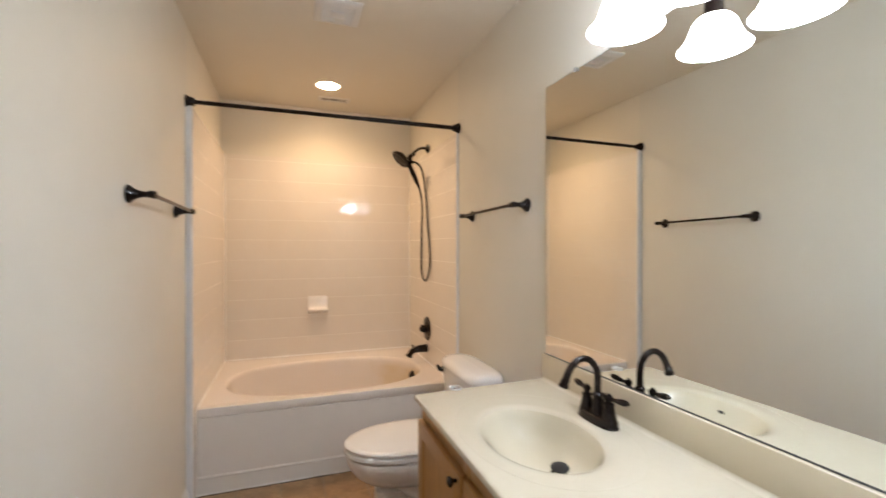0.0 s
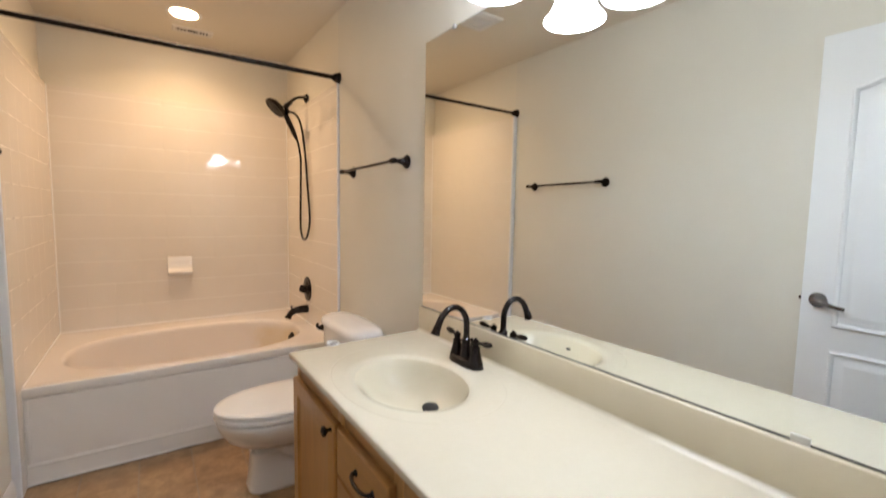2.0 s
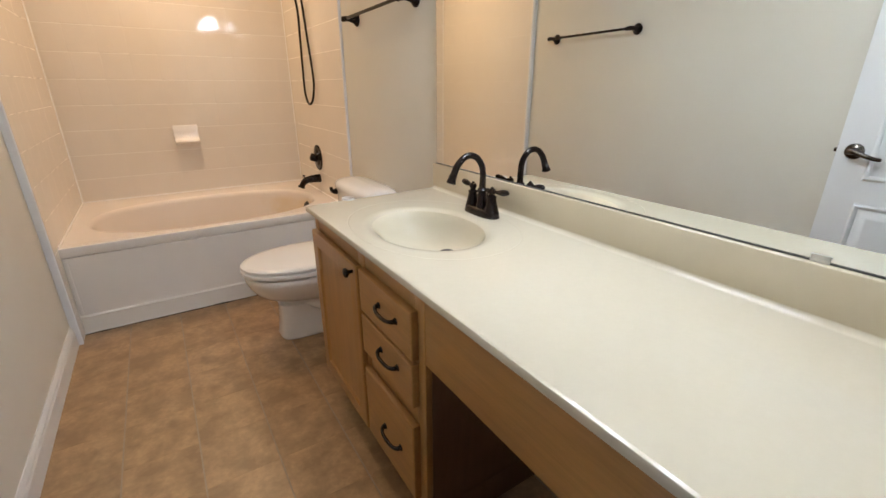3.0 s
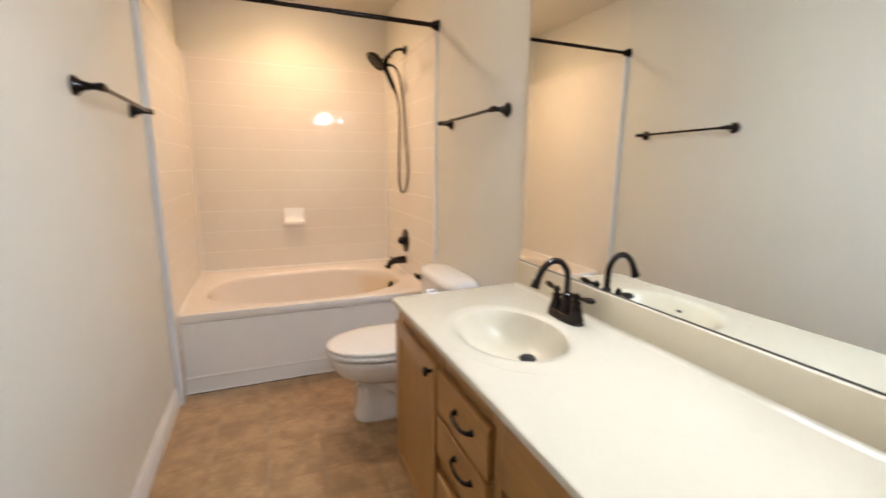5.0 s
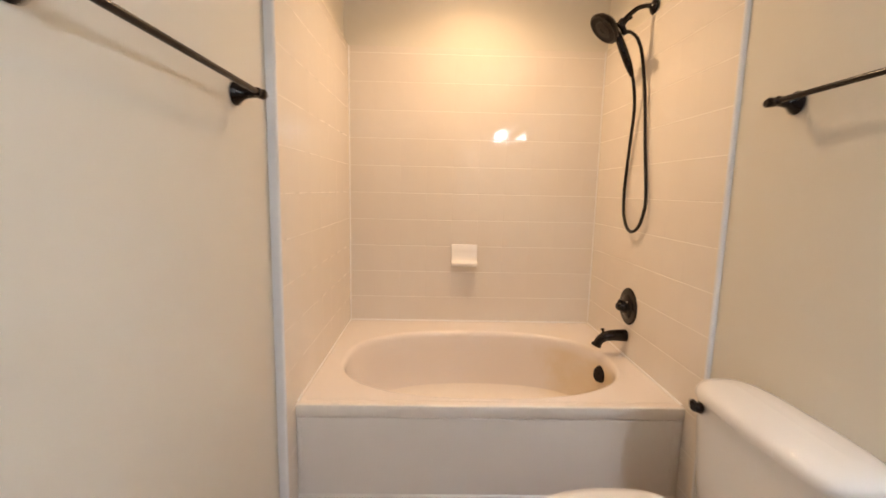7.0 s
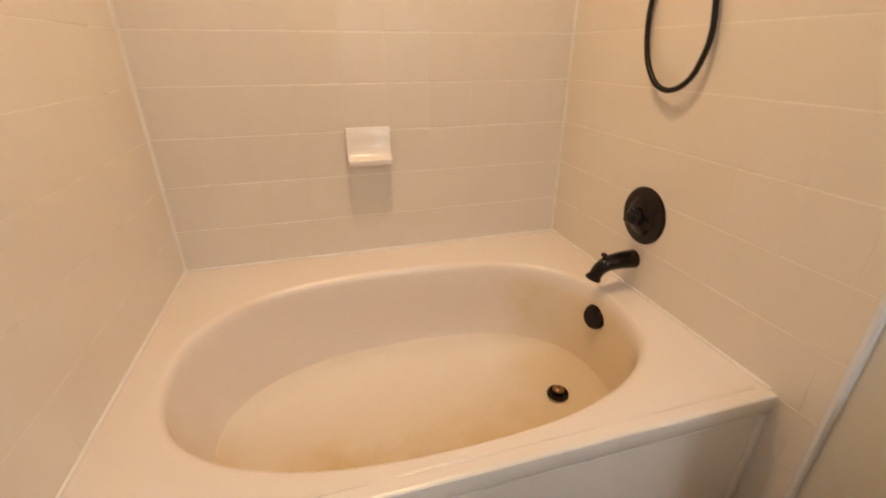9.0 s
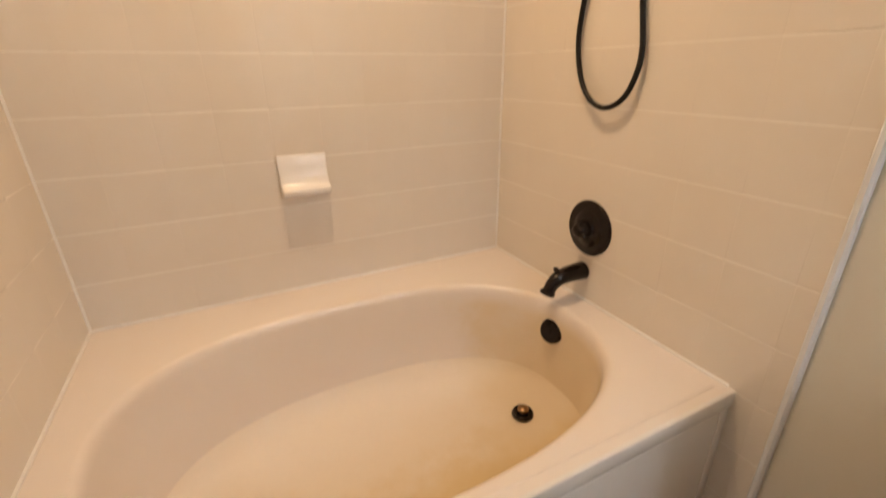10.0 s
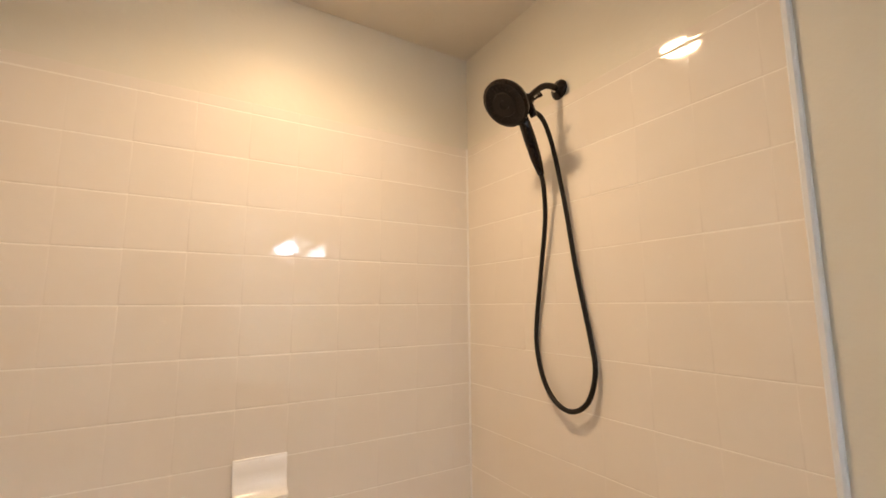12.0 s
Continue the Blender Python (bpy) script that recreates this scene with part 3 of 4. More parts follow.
def towel_bar(wall, side, near, far):
    """A bar on two posts, whose heights differ a little."""
    b = thing("towel_bar", "dark bronze towel bar with flared posts on the wall", "towel bar", (wall, 0, near), "towel bars")
    y0, y1, drop = 3.075, 3.700, far - near
    height = lambda y: drop * (y - y0) / (y1 - y0)
    for y in (y0, y1):
        part("post", lathe([(0.031, 0), (0.032, 0.004), (0.029, 0.009), (0.021, 0.017), (0.014, 0.030), (0.0105, 0.048), (0.0105, 0.062), (0.013, 0.066), (0.013, 0.080), (0.008, 0.085), (0, 0.086)], (side * 0.001, y, height(y)), "x" if side > 0 else "-x", 28), BRONZE, b)
    part("bar", tube([(side * 0.072, y, height(y)) for y in (3.058, 3.717)], 0.0075, 14, smooth_path=False), BRONZE, b)
    for y in (3.062, 3.100, 3.675, 3.713):
        part("collar", lathe([(0.0075, -0.006), (0.0115, -0.004), (0.0125, 0.0), (0.0115, 0.004), (0.0075, 0.006)], (side * 0.072, y, height(y)), "y", 16), BRONZE, b)


tub_spout()
shower_valve()
hand_shower()
soap_dish()
shower_rod()
towel_bar(XL, 1, 1.558, 1.550)
towel_bar(W, -1, 1.571, 1.562)


# ---------------------------------------------------------------- toilet
def toilet():
    y0 = 3.468
    t = thing("toilet", "white porcelain toilet with the lid closed", "toilet", (W, y0, 0))

    def egg(x_front, x_back, half, z, square=2.3, seg=64):
        """An egg outline, its blunt end at the back."""
        out = []
        mid = x_back - (x_back - x_front) * 0.40
        for i in range(seg):
            a = 2 * math.pi * i / seg
            c, s = math.cos(a), math.sin(a)
            if c < 0:
                x, yy = mid + (mid - x_front) * c, half * s
            else:
                x, yy = mid + (x_back - mid) * abs(c) ** (2 / square), half * math.copysign(abs(s) ** (2 / square), s)
            out.append((x, yy, z))
        return out
    f = -0.780
    foot = lambda grow, z: oval(-0.420, 0.0, 0.220 + grow, 0.094 + grow, z, 4.0, 48)
    bowl = [foot(0.0, 0.001), foot(0.004, 0.010), foot(0.0, 0.026), foot(-0.008, 0.09), foot(-0.010, 0.165), foot(-0.008, 0.190), egg(-0.640, -0.21, 0.106, 0.212), egg(-0.690, -0.215, 0.142, 0.236),
            egg(-0.728, -0.22, 0.168, 0.268), egg(-0.752, -0.23, 0.185, 0.305), egg(-0.765, -0.235, 0.193, 0.335), egg(-0.770, -0.24, 0.197, 0.358), egg(-0.767, -0.241, 0.194, 0.366), egg(-0.755, -0.245, 0.183, 0.369), egg(-0.735, -0.25, 0.165, 0.3695)]
    part("bowl", loft(bowl), PORCELAIN, t)
    for sgn in (-1, 1):
        part("trapway", tube([(-0.52, sgn * 0.046, 0.205), (-0.46, sgn * 0.074, 0.185), (-0.39, sgn * 0.082, 0.140), (-0.32, sgn * 0.072, 0.085), (-0.27, sgn * 0.055, 0.05)], [0.026, 0.034, 0.038, 0.036, 0.028], 16), PORCELAIN, t)
    seat = [egg(f + 0.034, -0.285, 0.164, 0.3690, 3.6), egg(f + 0.034, -0.285, 0.164, 0.3760, 3.6), egg(f + 0.004, -0.274, 0.194, 0.3785, 3.6), egg(f, -0.272, 0.198, 0.383, 3.6), egg(f, -0.272, 0.198, 0.397, 3.6), egg(f + 0.004, -0.274, 0.194, 0.4005, 3.6), egg(f + 0.024, -0.285, 0.174, 0.402, 3.6), egg(f + 0.026, -0.285, 0.172, 0.4075, 3.6)]
    part("seat", loft(seat), SEAT_PLASTIC, t)
    lid = [egg(f + 0.026, -0.285, 0.172, 0.4070, 3.6), egg(f + 0.008, -0.272, 0.191, 0.4075, 3.6), egg(f + 0.002, -0.270, 0.197, 0.410, 3.6), egg(f + 0.002, -0.270, 0.197, 0.419, 3.6), egg(f + 0.009, -0.275, 0.190, 0.425, 3.6), egg(f + 0.030, -0.29, 0.170, 0.4285, 3.6), egg(f + 0.16, -0.36, 0.07, 0.430, 3.6)]
    part("lid", loft(lid), SEAT_PLASTIC, t)
    for s in (-0.075, 0.075):
        part("hinge", box(-0.283, -0.245, s - 0.022, s + 0.022, 0.376, 0.412, 0.007, 3), SEAT_PLASTIC, t)
        part("bolt_cap", lathe([(0.013, 0), (0.013, 0.008), (0.008, 0.014), (0, 0.015)], (-0.36, math.copysign(0.098, s), 0.012), seg=16), PORCELAIN, t)
    part("deck", box(-0.262, -0.020, -0.115, 0.115, 0.30, 0.372, 0.02, 3), PORCELAIN, t)

    def tank_ring(grow, z, n=4.5):
        return oval(-0.109, 0.018, 0.100 + grow, 0.247 + grow, z, n, 72)
    part("tank", loft([tank_ring(-0.040, 0.365), tank_ring(-0.028, 0.375), tank_ring(-0.018, 0.45), tank_ring(-0.008, 0.60), tank_ring(-0.004, 0.706)]), PORCELAIN, t)
    part("tank_lid", loft([tank_ring(0.002, 0.705, 4.0), tank_ring(0.008, 0.708, 3.8), tank_ring(0.010, 0.716, 3.6), tank_ring(0.008, 0.730, 3.5), tank_ring(0.000, 0.742, 3.3), tank_ring(-0.014, 0.750, 3.1), tank_ring(-0.035, 0.755, 2.8), tank_ring(-0.07, 0.758, 2.6), tank_ring(-0.10, 0.759, 2.4)]), PORCELAIN, t)
    lv = part("flush_lever", lathe([(0.016, 0), (0.018, 0.005), (0.014, 0.012), (0.011, 0.024), (0, 0.026)], (-0.206, 0.186, 0.688), "-x", 18), BRONZE, t, "dark bronze flush lever")
    part("lever", tube([(-0.222, 0.186, 0.688), (-0.232, 0.182, 0.691), (-0.238, 0.178, 0.700), (-0.240, 0.175, 0.712), (-0.240, 0.174, 0.717)], [0.010, 0.0095, 0.0085, 0.010, 0.007]), BRONZE, lv)


toilet()

# ---------------------------------------------------------------- vanity
CT = 0.823          # top of the counter
VX = 0.940          # its front edge
VY = 2.911          # its end beside the toilet
FACE = 0.968        # front of the cabinet


def askew(bm):
    """The end beside the toilet runs slightly out of square."""
    for v in bm.verts:
        if v.co.y > VY - 0.04:
            v.co.y += 0.020 * (v.co.x - VX) / (W - VX)
    return bm


def countertop():
    c = thing("countertop", "cream cultured-marble vanity top with a moulded oval basin", "countertop", (0, 0, 0))
    cx, cy, rx, ry, seg = 1.194, 2.459, 0.162, 0.218, 96
    back = W - 0.004
    groove = lambda k, z: oval(1.215, 2.470, 0.245 - k, 0.325 - k, z, 2.15, seg)
    # one skin from the far edges over the fine groove into the bowl
    outer = rim_of((VX + 0.008, back, YE + 0.002, VY - 0.006), groove(-0.004, CT), CT)
    # the bowl falls away gently at the front and steeply towards the faucet
    bowl = [oval(cx + 0.35 * max(g, 0), cy - 0.10 * max(g, 0), rx - g, ry - g, CT - dz, 2.0, seg) for g, dz in
            ((-0.036, 0.0), (-0.030, 0.0002), (-0.020, 0.0012), (-0.010, 0.0034), (0.0, 0.0080), (0.008, 0.0170), (0.017, 0.0320), (0.029, 0.0510), (0.044, 0.0710), (0.065, 0.0880), (0.090, 0.1000), (0.115, 0.1075))]
    bowl.append(oval(cx + 0.056, cy - 0.022, 0.02, 0.02, CT - 0.113, 2, seg))
    rings = [outer, groove(-0.004, CT), groove(-0.0015, CT), groove(0, CT), groove(0.0008, CT - 0.0006), groove(0.0020, CT - 0.0006), groove(0.0028, CT), groove(0.0045, CT), groove(0.008, CT)]
    deck = loft(rings + bowl[:5], False, False)
    part("deck", askew(deck), MARBLE, c)
    part("basin", loft(bowl[4:], False, True), BASIN, c, "moulded basin, coloured slightly tanner for its shade")
    nose = [(VX + 0.008, CT), (VX + 0.0025, CT - 0.0015), (VX, CT - 0.007), (VX, CT - 0.017), (VX + 0.003, CT - 0.0205), (VX + 0.03, CT - 0.0205), (VX + 0.03, CT - 0.010)]
    part("front_edge", loft([[(x, y, z) for x, z in nose] for y in (YE + 0.002, VY - 0.006)]), MARBLE, c)
    end = [(VY - 0.006, CT), (VY - 0.002, CT - 0.0015), (VY, CT - 0.007), (VY, CT - 0.018), (VY - 0.003, CT - 0.0205), (VY - 0.03, CT - 0.0205), (VY - 0.03, CT - 0.010)]
    part("end_edge", askew(loft([[(x, y, z) for y, z in end] for x in (VX + 0.001, back)])), MARBLE, c)
    part("backsplash", box(W - 0.022, W - 0.002, YE + 0.002, VY + 0.011, CT - 0.001, 0.9305, 0.003, 3), SPLASH, c, "backsplash, coloured slightly tanner for the light on it")
    # hollow moulding where the top runs up into the backsplash
    r, x0 = 0.015, W - 0.0215
    cove = [(x0 - r + r * math.sin(q * math.pi / 16), CT + 0.0003 + r - r * math.cos(q * math.pi / 16)) for q in range(9)] + [(x0 + 0.004, CT + r), (x0 + 0.004, CT - 0.002), (x0 - r, CT - 0.002)]
    part("cove", loft([[(x, y, z) for x, z in cove] for y in (YE + 0.003, VY + 0.006)]), MARBLE, c)
    # black disc painted for the darkness inside the overflow hole
    o = part("overflow_hole", lathe([(0, 0.002), (0.005, 0.002), (0.006, 0)], (1.0605, 2.468, 0.7840), pose(0, 0, 0, 0, 49, 0), 14, 1.0, 2.1), BLACK, c)
    d = part("drain", lathe([(0.012, 0.002), (0.021, 0.003), (0.025, 0.0)], (1.247, 2.428, CT - 0.1115), seg=24), BRONZE, c)
    part("stopper", lathe([(0, 0.022), (0.013, 0.0215), (0.024, 0.017), (0.0275, 0.011), (0.025, 0.006), (0.008, 0.005), (0.008, -0.012)], (1.248, 2.424, CT - 0.104), seg=28), BLACK, d, "dark bronze pop-up stopper")


def raised_front(x, y0, y1, z0, z1, sunk):
    """A door or drawer front facing -x: a thick slab with eased edges, and a frame round a sunk panel where wanted."""
    def o(inset, xx):
        return [(xx, y0 + inset, z0 + inset), (xx, y1 - inset, z0 + inset), (xx, y1 - inset, z1 - inset), (xx, y0 + inset, z1 - inset)]
    if sunk:
        return loft([o(0.0, x), o(0.0, x - 0.0145), o(0.0015, x - 0.0172), o(0.005, x - 0.0190), o(0.010, x - 0.0195), o(0.052, x - 0.0195), o(0.056, x - 0.016), o(0.060, x - 0.011), o(0.064, x - 0.010)])
    return loft([o(0.0, x), o(0.0, x - 0.0150), o(0.0012, x - 0.0172), o(0.0036, x - 0.0190), o(0.008, x - 0.0198), o(0.009, x - 0.0198)])


def vanity():
    v = thing("vanity_cabinet", "honey oak vanity cabinet with three drawers and open knee space", "cabinet", (0, 0, 0))
    yl, yr, top = 2.897, 2.093, CT - 0.021
    part("side_panel", join(box(FACE + 0.002, W - 0.016, yl - 0.016, yl, 0.1, top, 0.001), box(FACE + 0.072, W - 0.016, yl - 0.016, yl, 0.0, 0.1)), OAK, v)
    # knee side, bottom, toe kick and cleat carry recess shade in their colour
    part("side_panel", join(box(FACE + 0.020, W - 0.003, yr, yr + 0.016, 0.1, top, 0.001), box(FACE + 0.072, W - 0.003, yr, yr + 0.016, 0.0, 0.1)), RECESS_SHADE, v)
    part("bottom", box(FACE + 0.02, W - 0.003, yr + 0.016, yl - 0.016, 0.100, 0.116), RECESS_SHADE, v)
    part("toe_kick", box(FACE + 0.070, FACE + 0.084, yr + 0.016, yl - 0.016, 0.0, 0.100), RECESS_SHADE, v)
    # face frame
    for y0, y1 in ((yl - 0.036, yl), (2.434, 2.484), (yr, yr + 0.045)):
        part("stile", box(FACE, FACE + 0.019, y0, y1, 0.1, top, 0.0012), OAK, v)
    for y0, y1, z0, z1 in ((2.484, yl - 0.036, 0.725, top), (2.484, yl - 0.036, 0.1, 0.155), (yr + 0.045, 2.434, 0.732, top), (yr + 0.045, 2.434, 0.585, 0.605), (yr + 0.045, 2.434, 0.395, 0.470), (yr + 0.045, 2.434, 0.1, 0.155)):
        part("rail", box(FACE + 0.0006, FACE + 0.019, y0, y1, z0, z1, 0.0012), OAK_H, v)
    d = part("door", raised_front(FACE - 0.001, 2.462, yl - 0.010, 0.135, 0.738, True), OAK, v, "oak door with a sunk panel")
    part("knob", lathe([(0.006, 0), (0.005, 0.010), (0.011, 0.016), (0.0155, 0.021), (0.014, 0.027), (0.006, 0.030), (0, 0.030)], (FACE - 0.0195, 2.487, 0.714), "-x", 22), BRONZE, d, "dark bronze knob")
    for z0, z1, zh in ((0.603, 0.740, 0.680), (0.462, 0.592, 0.540), (0.142, 0.400, 0.268)):
        dr = part("drawer", raised_front(FACE - 0.001, 2.125, 2.442, z0, z1, False), OAK_H, v)
        x = FACE - 0.020
        h = part("handle", tube([(x, 2.304, zh), (x - 0.012, 2.302, zh), (x - 0.020, 2.284, zh - 0.003), (x - 0.022, 2.254, zh - 0.004), (x - 0.020, 2.224, zh - 0.003), (x - 0.012, 2.206, zh), (x, 2.204, zh)], [0.008, 0.006, 0.005, 0.0055, 0.005, 0.006, 0.008], 12), BRONZE, dr, "dark bronze arched pull")
        for y in (2.304, 2.204):
            part("handle_foot", lathe([(0.0105, 0), (0.010, 0.003), (0.007, 0.006)], (x + 0.001, y, zh), "-x", 14), BRONZE, dr)
    part("knee_apron", box(FACE + 0.0005, FACE + 0.019, YE + 0.002, yr, 0.607, top, 0.0012), OAK_H, v, "plain oak rail over the knee space")
    part("wall_cleat", box(W - 0.022, W - 0.003, YE + 0.002, yr, top - 0.08, top), RECESS_SHADE, v)


def faucet():
    f = thing("faucet", "dark bronze two-handle faucet with a high arched spout", "faucet", (1.425, 2.476, CT))
    base = [oval(0, 0, 0.030 * k, 0.081 * k2, z, 2.8, 40) for k, k2, z in ((1.04, 1.015, 0.0), (1.04, 1.015, 0.004), (0.98, 0.99, 0.006), (0.97, 0.985, 0.018), (0.92, 0.965, 0.023), (0.80, 0.92, 0.026))]
    part("base", loft(base), BRONZE, f)
    part("spout", join(lathe([(0.0235, 0.020), (0.0205, 0.034), (0.0165, 0.060), (0.0145, 0.078), (0.0168, 0.081), (0.0172, 0.086), (0.0145, 0.090), (0.012, 0.092)], seg=24),
                       tube([(0, 0, 0.086), (0, 0, 0.140), (-0.008, 0, 0.172), (-0.034, 0, 0.199), (-0.070, 0, 0.202), (-0.102, 0, 0.178), (-0.121, 0, 0.142)], [0.0112, 0.0105, 0.0105, 0.0105, 0.0105, 0.011, 0.0115], 18),
                       lathe([(0.0, -0.016), (0.012, -0.016), (0.0165, -0.013), (0.0135, -0.002), (0.0122, 0.004), (0.0142, 0.006), (0.0142, 0.009), (0.0118, 0.011)], (-0.1245, 0, 0.134), pose(0, 0, 0, 0, 20, 0), 20)), BRONZE, f)
    for s in (-1, 1):
        h = part("handle", lathe([(0.025, 0.021), (0.0215, 0.034), (0.0165, 0.056), (0.0145, 0.066), (0.0165, 0.068), (0.0165, 0.073), (0.0095, 0.077), (0.0095, 0.080), (0.0125, 0.085), (0.0130, 0.091), (0.0105, 0.097), (0.005, 0.100), (0.004, 0.104), (0, 0.105)], (0, s * 0.052, 0), seg=22), BRONZE, f)
        part("lever", tube([(0, s * 0.058, 0.089), (0.003, s * 0.072, 0.089), (0.005, s * 0.084, 0.090), (0.006, s * 0.100, 0.092), (0.007, s * 0.116, 0.094), (0.0075, s * 0.126, 0.095)], [0.006, 0.0055, 0.008, 0.0105, 0.0095, 0.004], 14), BRONZE, h)
    part("lift_rod", lathe([(0.003, 0.02), (0.003, 0.075), (0.006, 0.079), (0.006, 0.086), (0, 0.089)], (0.024, 0, 0), seg=12), BRONZE, f)


def tumbler_holder():
    t = thing("tumbler_holder", "white plastic cup-shaped holder fixed to the vanity side", "cup holder", (1.112, 2.9245, 0.738))
    part("cup", lathe([(0.0, 0.0), (0.019, 0.0), (0.022, 0.004), (0.025, 0.082), (0.026, 0.088), (0.0245, 0.091), (0.0215, 0.089), (0.0210, 0.080)], seg=36), SEAT_PLASTIC, t)
    # dark inner skin paints the shade of the hollow
    part("lining", lathe([(0.0212, 0.082), (0.0200, 0.010), (0.0, 0.008)], seg=36), RECESS_SHADE, t, "dark tone for the shade inside the cup")


countertop()
vanity()
faucet()


def wall_mirror():
    m = thing("wall_mirror", "large frameless wall mirror above the vanity", "mirror", (W, 0, 0))
    y0, y1, z0, z1 = YE + 0.03, 2.902, 0.934, 2.043
    part("glass", box(-0.0065, -0.0062, y0 + 0.0015, y1 - 0.0015, z0 + 0.0015, z1 - 0.0015), MIRROR, m, smooth=False)
    part("backing", box(-0.006, -0.001, y0, y1, z0, z1), MIRROR_EDGE, m, smooth=False)
    part("bottom_channel", box(-0.0075, -0.0008, y0, y1, z0 - 0.0028, z0 - 0.0002), MIRROR_EDGE, m, smooth=False)
    for y in (2.70, 1.60):
        part("clip", box(-0.013, -0.0068, y - 0.009, y + 0.009, z1 - 0.009, z1 + 0.006, 0.003), CLEAR, m, "clear plastic mirror clip")
    part("clip", join(box(-0.0085, -0.0068, 1.564, 1.594, z0 - 0.003, z0 + 0.010, 0.0006), box(-0.0098, -0.0066, 1.564, 1.594, z0 + 0.0085, z0 + 0.0115, 0.0008)), STEEL, m, "small metal mirror clip")
    # the glass stands a little off the wall at the end beside the toilet
    m.matrix_world = pose(W, y0, 0, 0, 0, 0.3) @ Matrix.Translation((0, -y0, 0))


wall_mirror()


def vanity_light():
    v = thing("vanity_light", "three-light vanity fixture with lit white bell shades", "wall lamp", (W, 0, 0))
    part("backplate", box(-0.030, -0.001, SHADES[2] - 0.12, SHADES[0] + 0.12, 2.175, 2.265, 0.012, 3), BRONZE, v)
    dx = SHADE_X - W
    for y in SHADES:
        part("arm", tube([(-0.025, y, 2.225), (-0.075, y, 2.250), (-0.125, y, 2.235), (dx, y, 2.126)], 0.0075, 12), BRONZE, v)
        s = part("socket", lathe([(0.0, 2.150), (0.012, 2.147), (0.024, 2.136), (0.026, 2.092), (0.031, 2.078), (0.031, 2.066)], (dx, y, -0.024), seg=24), BRONZE, v)
        sh = part("shade", lathe([(0.0291, 2.0776), (0.0442, 2.0728), (0.0554, 2.0584), (0.0631, 2.0384), (0.0714, 2.0168), (0.0828, 1.9976), (0.0930, 1.9880), (0.0950, 1.9864), (0.0950, 1.9840), (0.0913, 1.9856), (0.0836, 1.9944), (0.0725, 2.0120), (0.0611, 2.0312), (0.0517, 2.0536), (0.0348, 2.0680)], (dx, y, -0.024), seg=40), GLOW, v, "lit frosted white glass bell shade")


vanity_light()


def recessed_light():
    r = thing("recessed_light", "lit recessed ceiling light over the bathtub", "ceiling light", (CAN[0], CAN[1], CEIL))
    part("trim_ring", lathe([(0.076, 0.030), (0.076, -0.001), (0.080, -0.004), (0.096, -0.003), (0.099, -0.0005), (0.099, 0.0)], seg=48), TRIM, r, "white trim ring")
    part("lens", lathe([(0.0, -0.011), (0.03, -0.0102), (0.055, -0.0075), (0.070, -0.003), (0.0755, 0.003)], seg=40), LENS, r, "glowing lens")
    part("housing", lathe([(0.0, 0.09), (0.0745, 0.09), (0.0745, 0.006)], seg=40), VENT, r)


def fan_grille():
    g = thing("exhaust_fan_grille", "square off-white exhaust fan cover on the ceiling", "ceiling vent", (0.722, 3.535, CEIL))
    s = 0.112
    def o(k, z):
        return [(-k, -k, z), (k, -k, z), (k, k, z), (-k, k, z)]
    part("cover", loft([o(s, -0.0005), o(s, -0.006), o(s - 0.008, -0.014), o(s - 0.030, -0.020), o(s - 0.034, -0.020), o(s - 0.040, -0.012)], False, True), VENT, g)
    for i in range(9):
        y = -0.064 + i * 0.016
        part("slat", box(-0.074, 0.074, y - 0.0035, y + 0.0035, -0.0185, -0.0115, 0.0012, 1), VENT, g)
    part("centre_plate", box(-0.034, 0.034, -0.034, 0.034, -0.0225, -0.0115, 0.004), FAN_CORE, g)


def air_register():
    g = thing("air_register", "off-white ceiling air register above the bathtub", "ceiling vent", (0.824, 4.835, CEIL))
    a, b = 0.122, 0.052
    def o(k, z):
        return [(-a - k, -b - k, z), (a + k, -b - k, z), (a + k, b + k, z), (-a - k, b + k, z)]
    part("frame", loft([o(0.0, -0.0005), o(0.0, -0.004), o(-0.006, -0.009), o(-0.020, -0.009), o(-0.022, -0.003)], False, False), VENT, g)
    # black plate stands in for the shade behind the slats
    part("duct", box(-a + 0.02, a - 0.02, -b + 0.02, b - 0.02, -0.003, -0.001), BLACK, g)
    for i in range(11):
        x = -0.094 + i * 0.0188
        half = 0.001 if abs(x) < 0.035 else 0.0046
        part("slat", moved(box(-half, half, -b + 0.021, b - 0.021, -0.0012 if half > 0.002 else -0.003, 0.0012 if half > 0.002 else 0.003), pose(x, 0, -0.0055, 0, 12 if i < 5 else -12, 0)), VENT, g, smooth=False)
    for x in (-0.035, 0.035):
        part("divider", box(x - 0.006, x + 0.006, -b + 0.019, b - 0.019, -0.0092, -0.003), VENT, g)


recessed_light()
fan_grille()
air_register()
tumbler_holder()


# ---------------------------------------------------------------- tiles, piece by piece
P = 0.158
PZ = 0.1605
ZS = [TUB_Z + 0.004] + [0.6385 + PZ * i for i in range(10)] + [2.122]


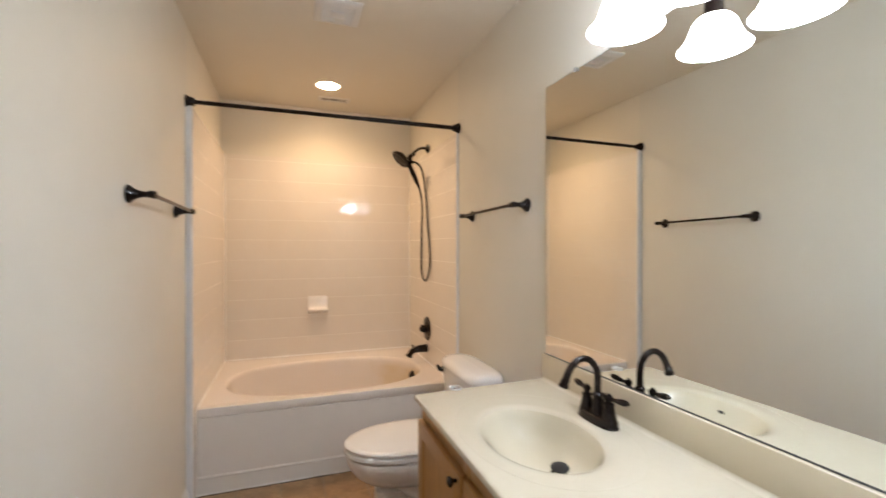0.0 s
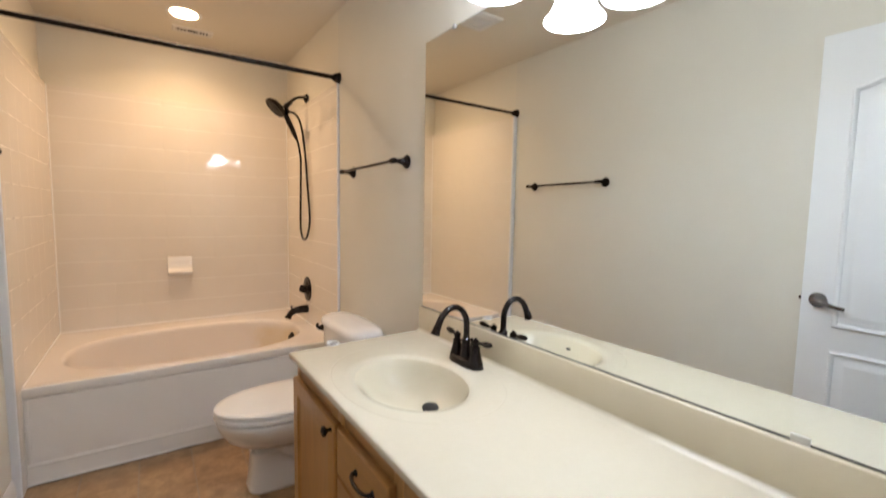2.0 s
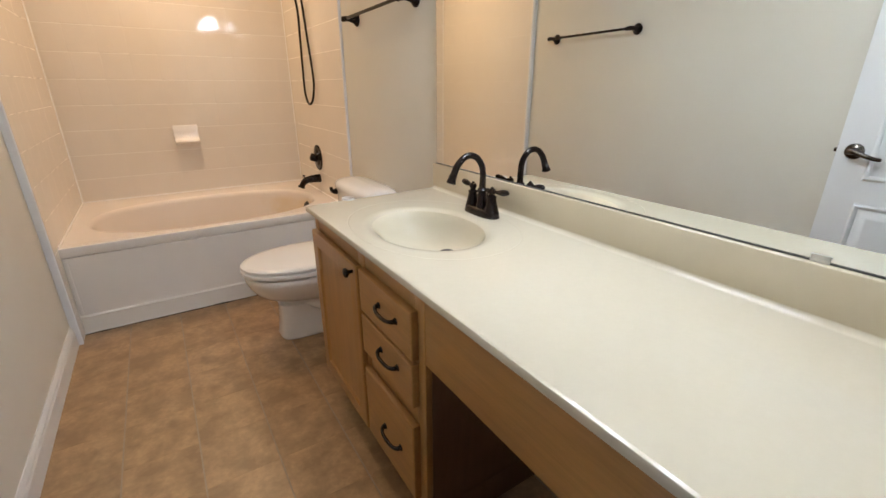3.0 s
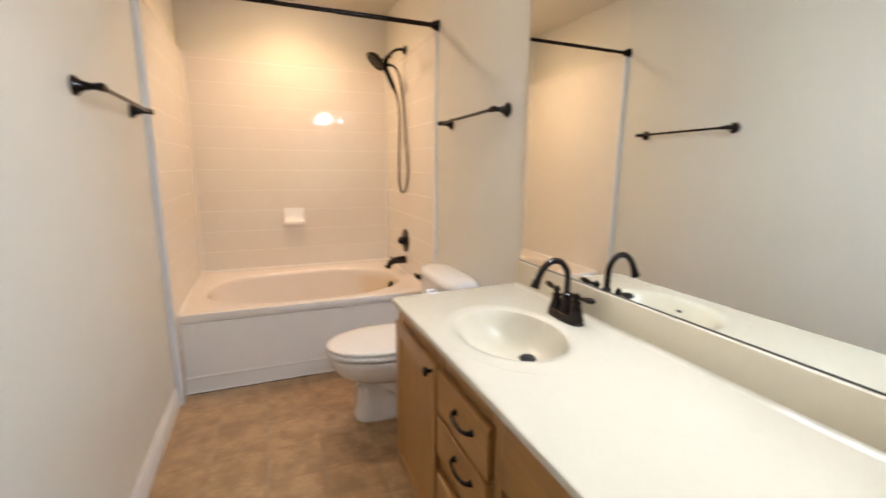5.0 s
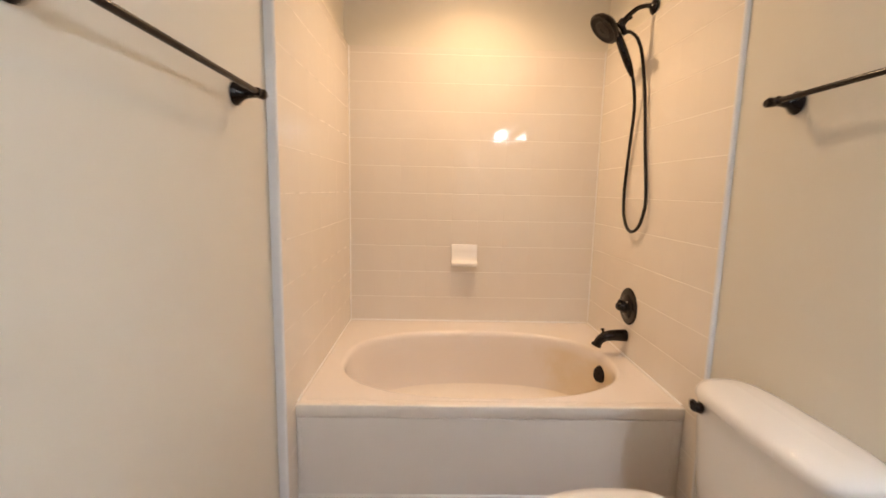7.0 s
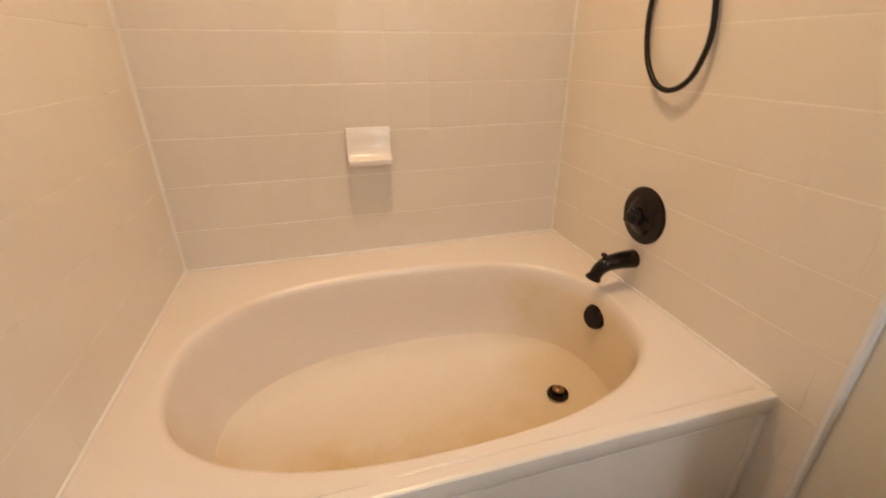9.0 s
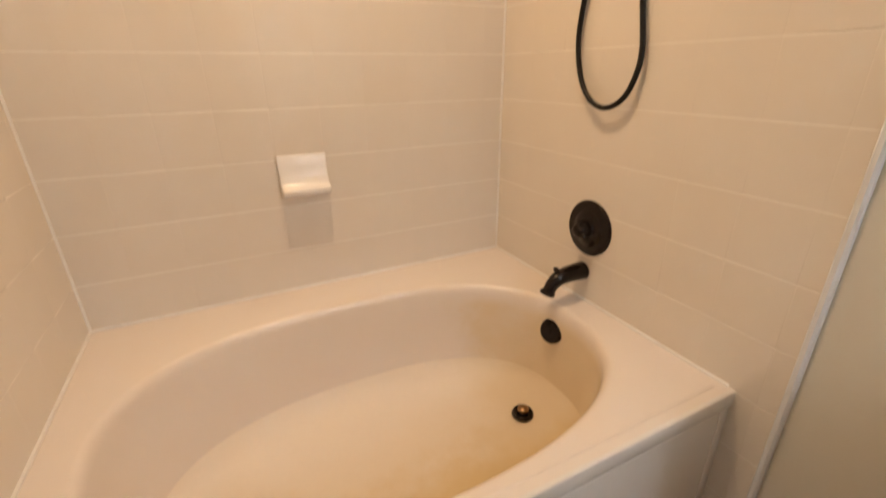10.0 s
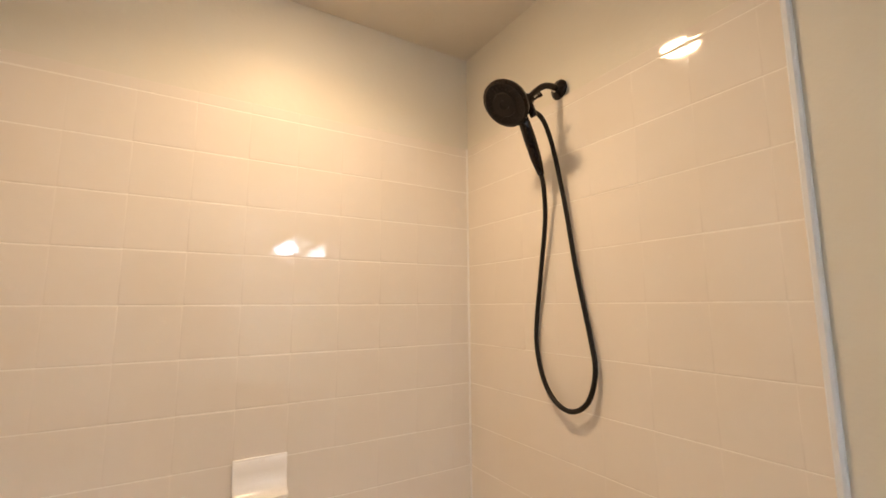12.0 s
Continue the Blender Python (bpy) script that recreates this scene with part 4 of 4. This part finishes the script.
def slab(w, h, thick=0.008):
    """A tile face up towards -y, w along x and h along z, its glaze pillowed softly towards the edges."""
    def o(i, drop, side):
        y = drop - thick
        return [(-w / 2 + side, y, -h / 2 + i), (w / 2 - side, y, -h / 2 + i), (w / 2 - side, y, h / 2 - i), (-w / 2 + side, y, h / 2 - i)]
    k = min(1.0, w / 0.02, h / 0.02)
    steps = ((0, thick, 0), (0, 0.00075, 0), (0.0008, 0.00032, 0.0014), (0.0018, 0.00014, 0.0024), (0.0030, 0.00004, 0.0034), (0.0040, 0, 0.0044), (0.0044, 0, 0.0048))
    bm = loft([o(i * k, drop, side * k) for i, drop, side in steps], False, True)
    bmesh.ops.recalc_face_normals(bm, faces=bm.faces[:])
    for f in bm.faces:
        f.smooth = f.calc_area() < 0.25 * w * h and abs(f.normal.y) > 0.2
    return bm


tile_meshes = {}


def wall_tiles(parent, spans, to_world, gap, mat=TILE):
    """Tiles in the columns given by spans and the rows of ZS, on a bed; to_world places (u, z)."""
    rng = random.Random(5)
    for a, b in zip(spans, spans[1:]):
        for c, d in zip(ZS, ZS[1:]):
            w, h = b - a + 0.0028, d - c - gap
            if w < 0.006 or h < 0.006:
                continue
            key = (round(w, 4), round(h, 4))
            if key not in tile_meshes:
                bm = slab(*key)
                me = bpy.data.meshes.new("tile")
                bm.to_mesh(me)
                bm.free()
                me.materials.append(mat)
                tile_meshes[key] = me
            ob = new("tile", tile_meshes[key])
            ob.parent = parent
            ob.matrix_world = to_world((a + b) / 2, (c + d) / 2) @ pose(0, rng.uniform(-0.0002, 0.0002), 0, rng.uniform(-0.10, 0.10), 0, rng.uniform(-0.05, 0.05))


bed = tagged(put("tile_surround_back", box(XL + 0.003, W - 0.003, YB - 0.0104, YB - 0.001, TUB_Z - 0.03, 2.120), GROUT), "glossy cream square wall tiles with pale grout behind the bath", "tiled wall", kind="structure")
wall_tiles(bed, [0.010] + [0.160 + P * i for i in range(9)] + [W - 0.010], lambda u, z: pose(u, YB - 0.003, z), 0.0038)
bed = tagged(put("tile_surround_left", box(XL + 0.001, 0.0104, 3.938, YB - 0.010, TUB_Z - 0.482, 2.120), GROUT), "glossy cream square wall tiles with pale grout beside the bath", "tiled wall", kind="structure")
SIDE = [3.944, 3.988] + [4.140 + P * i for i in range(7)] + [YB - 0.010]
ZS_ALL = ZS
ZS = [0.004, 0.157, 0.3175, 0.478] + ZS_ALL[1:]
wall_tiles(bed, SIDE, lambda u, z: pose(0.003, u, z, 0, 0, 90), 0.0004)
bed = tagged(put("tile_surround_right", box(W - 0.0104, W - 0.001, 3.944, YB - 0.010, 0.0, 2.120), GROUT), "glossy cream square wall tiles with pale grout on the plumbing wall", "tiled wall", kind="structure")
wall_tiles(bed, SIDE, lambda u, z: pose(W - 0.003, u, z, 0, 0, -90), 0.0024)

# floor tiles
F = 0.2350
bm = box(-F / 2 + 0.0024, F / 2 - 0.0024, -F / 2 + 0.0003, F / 2 - 0.0003, 0, 0.0014, 0.0005, 1)
full = bpy.data.meshes.new("floor_tile")
bm.to_mesh(full)
bm.free()
full.materials.append(VINYL)
xs = [XL] + [0.212 + F * i for i in range(6)] + [W]
ys = [YE - 0.11] + [1.220 + F * i for i in range(13)]
for a, b in zip(xs, xs[1:]):
    for c, d in zip(ys, ys[1:]):
        if b - a < 0.02 or d - c < 0.02:
            continue
        if abs(b - a - F) < 1e-4 and abs(d - c - F) < 1e-4:
            ob = new("floor_tile", full)
        else:
            w, h = (b - a) / 2 - 0.0024, (d - c) / 2 - 0.0003
            ob = put("floor_tile", box(-w, w, -h, h, 0, 0.0014, 0.0005, 1), VINYL)
        ob.parent = floor
        ob.location = ((a + b) / 2, (c + d) / 2, 0.0)
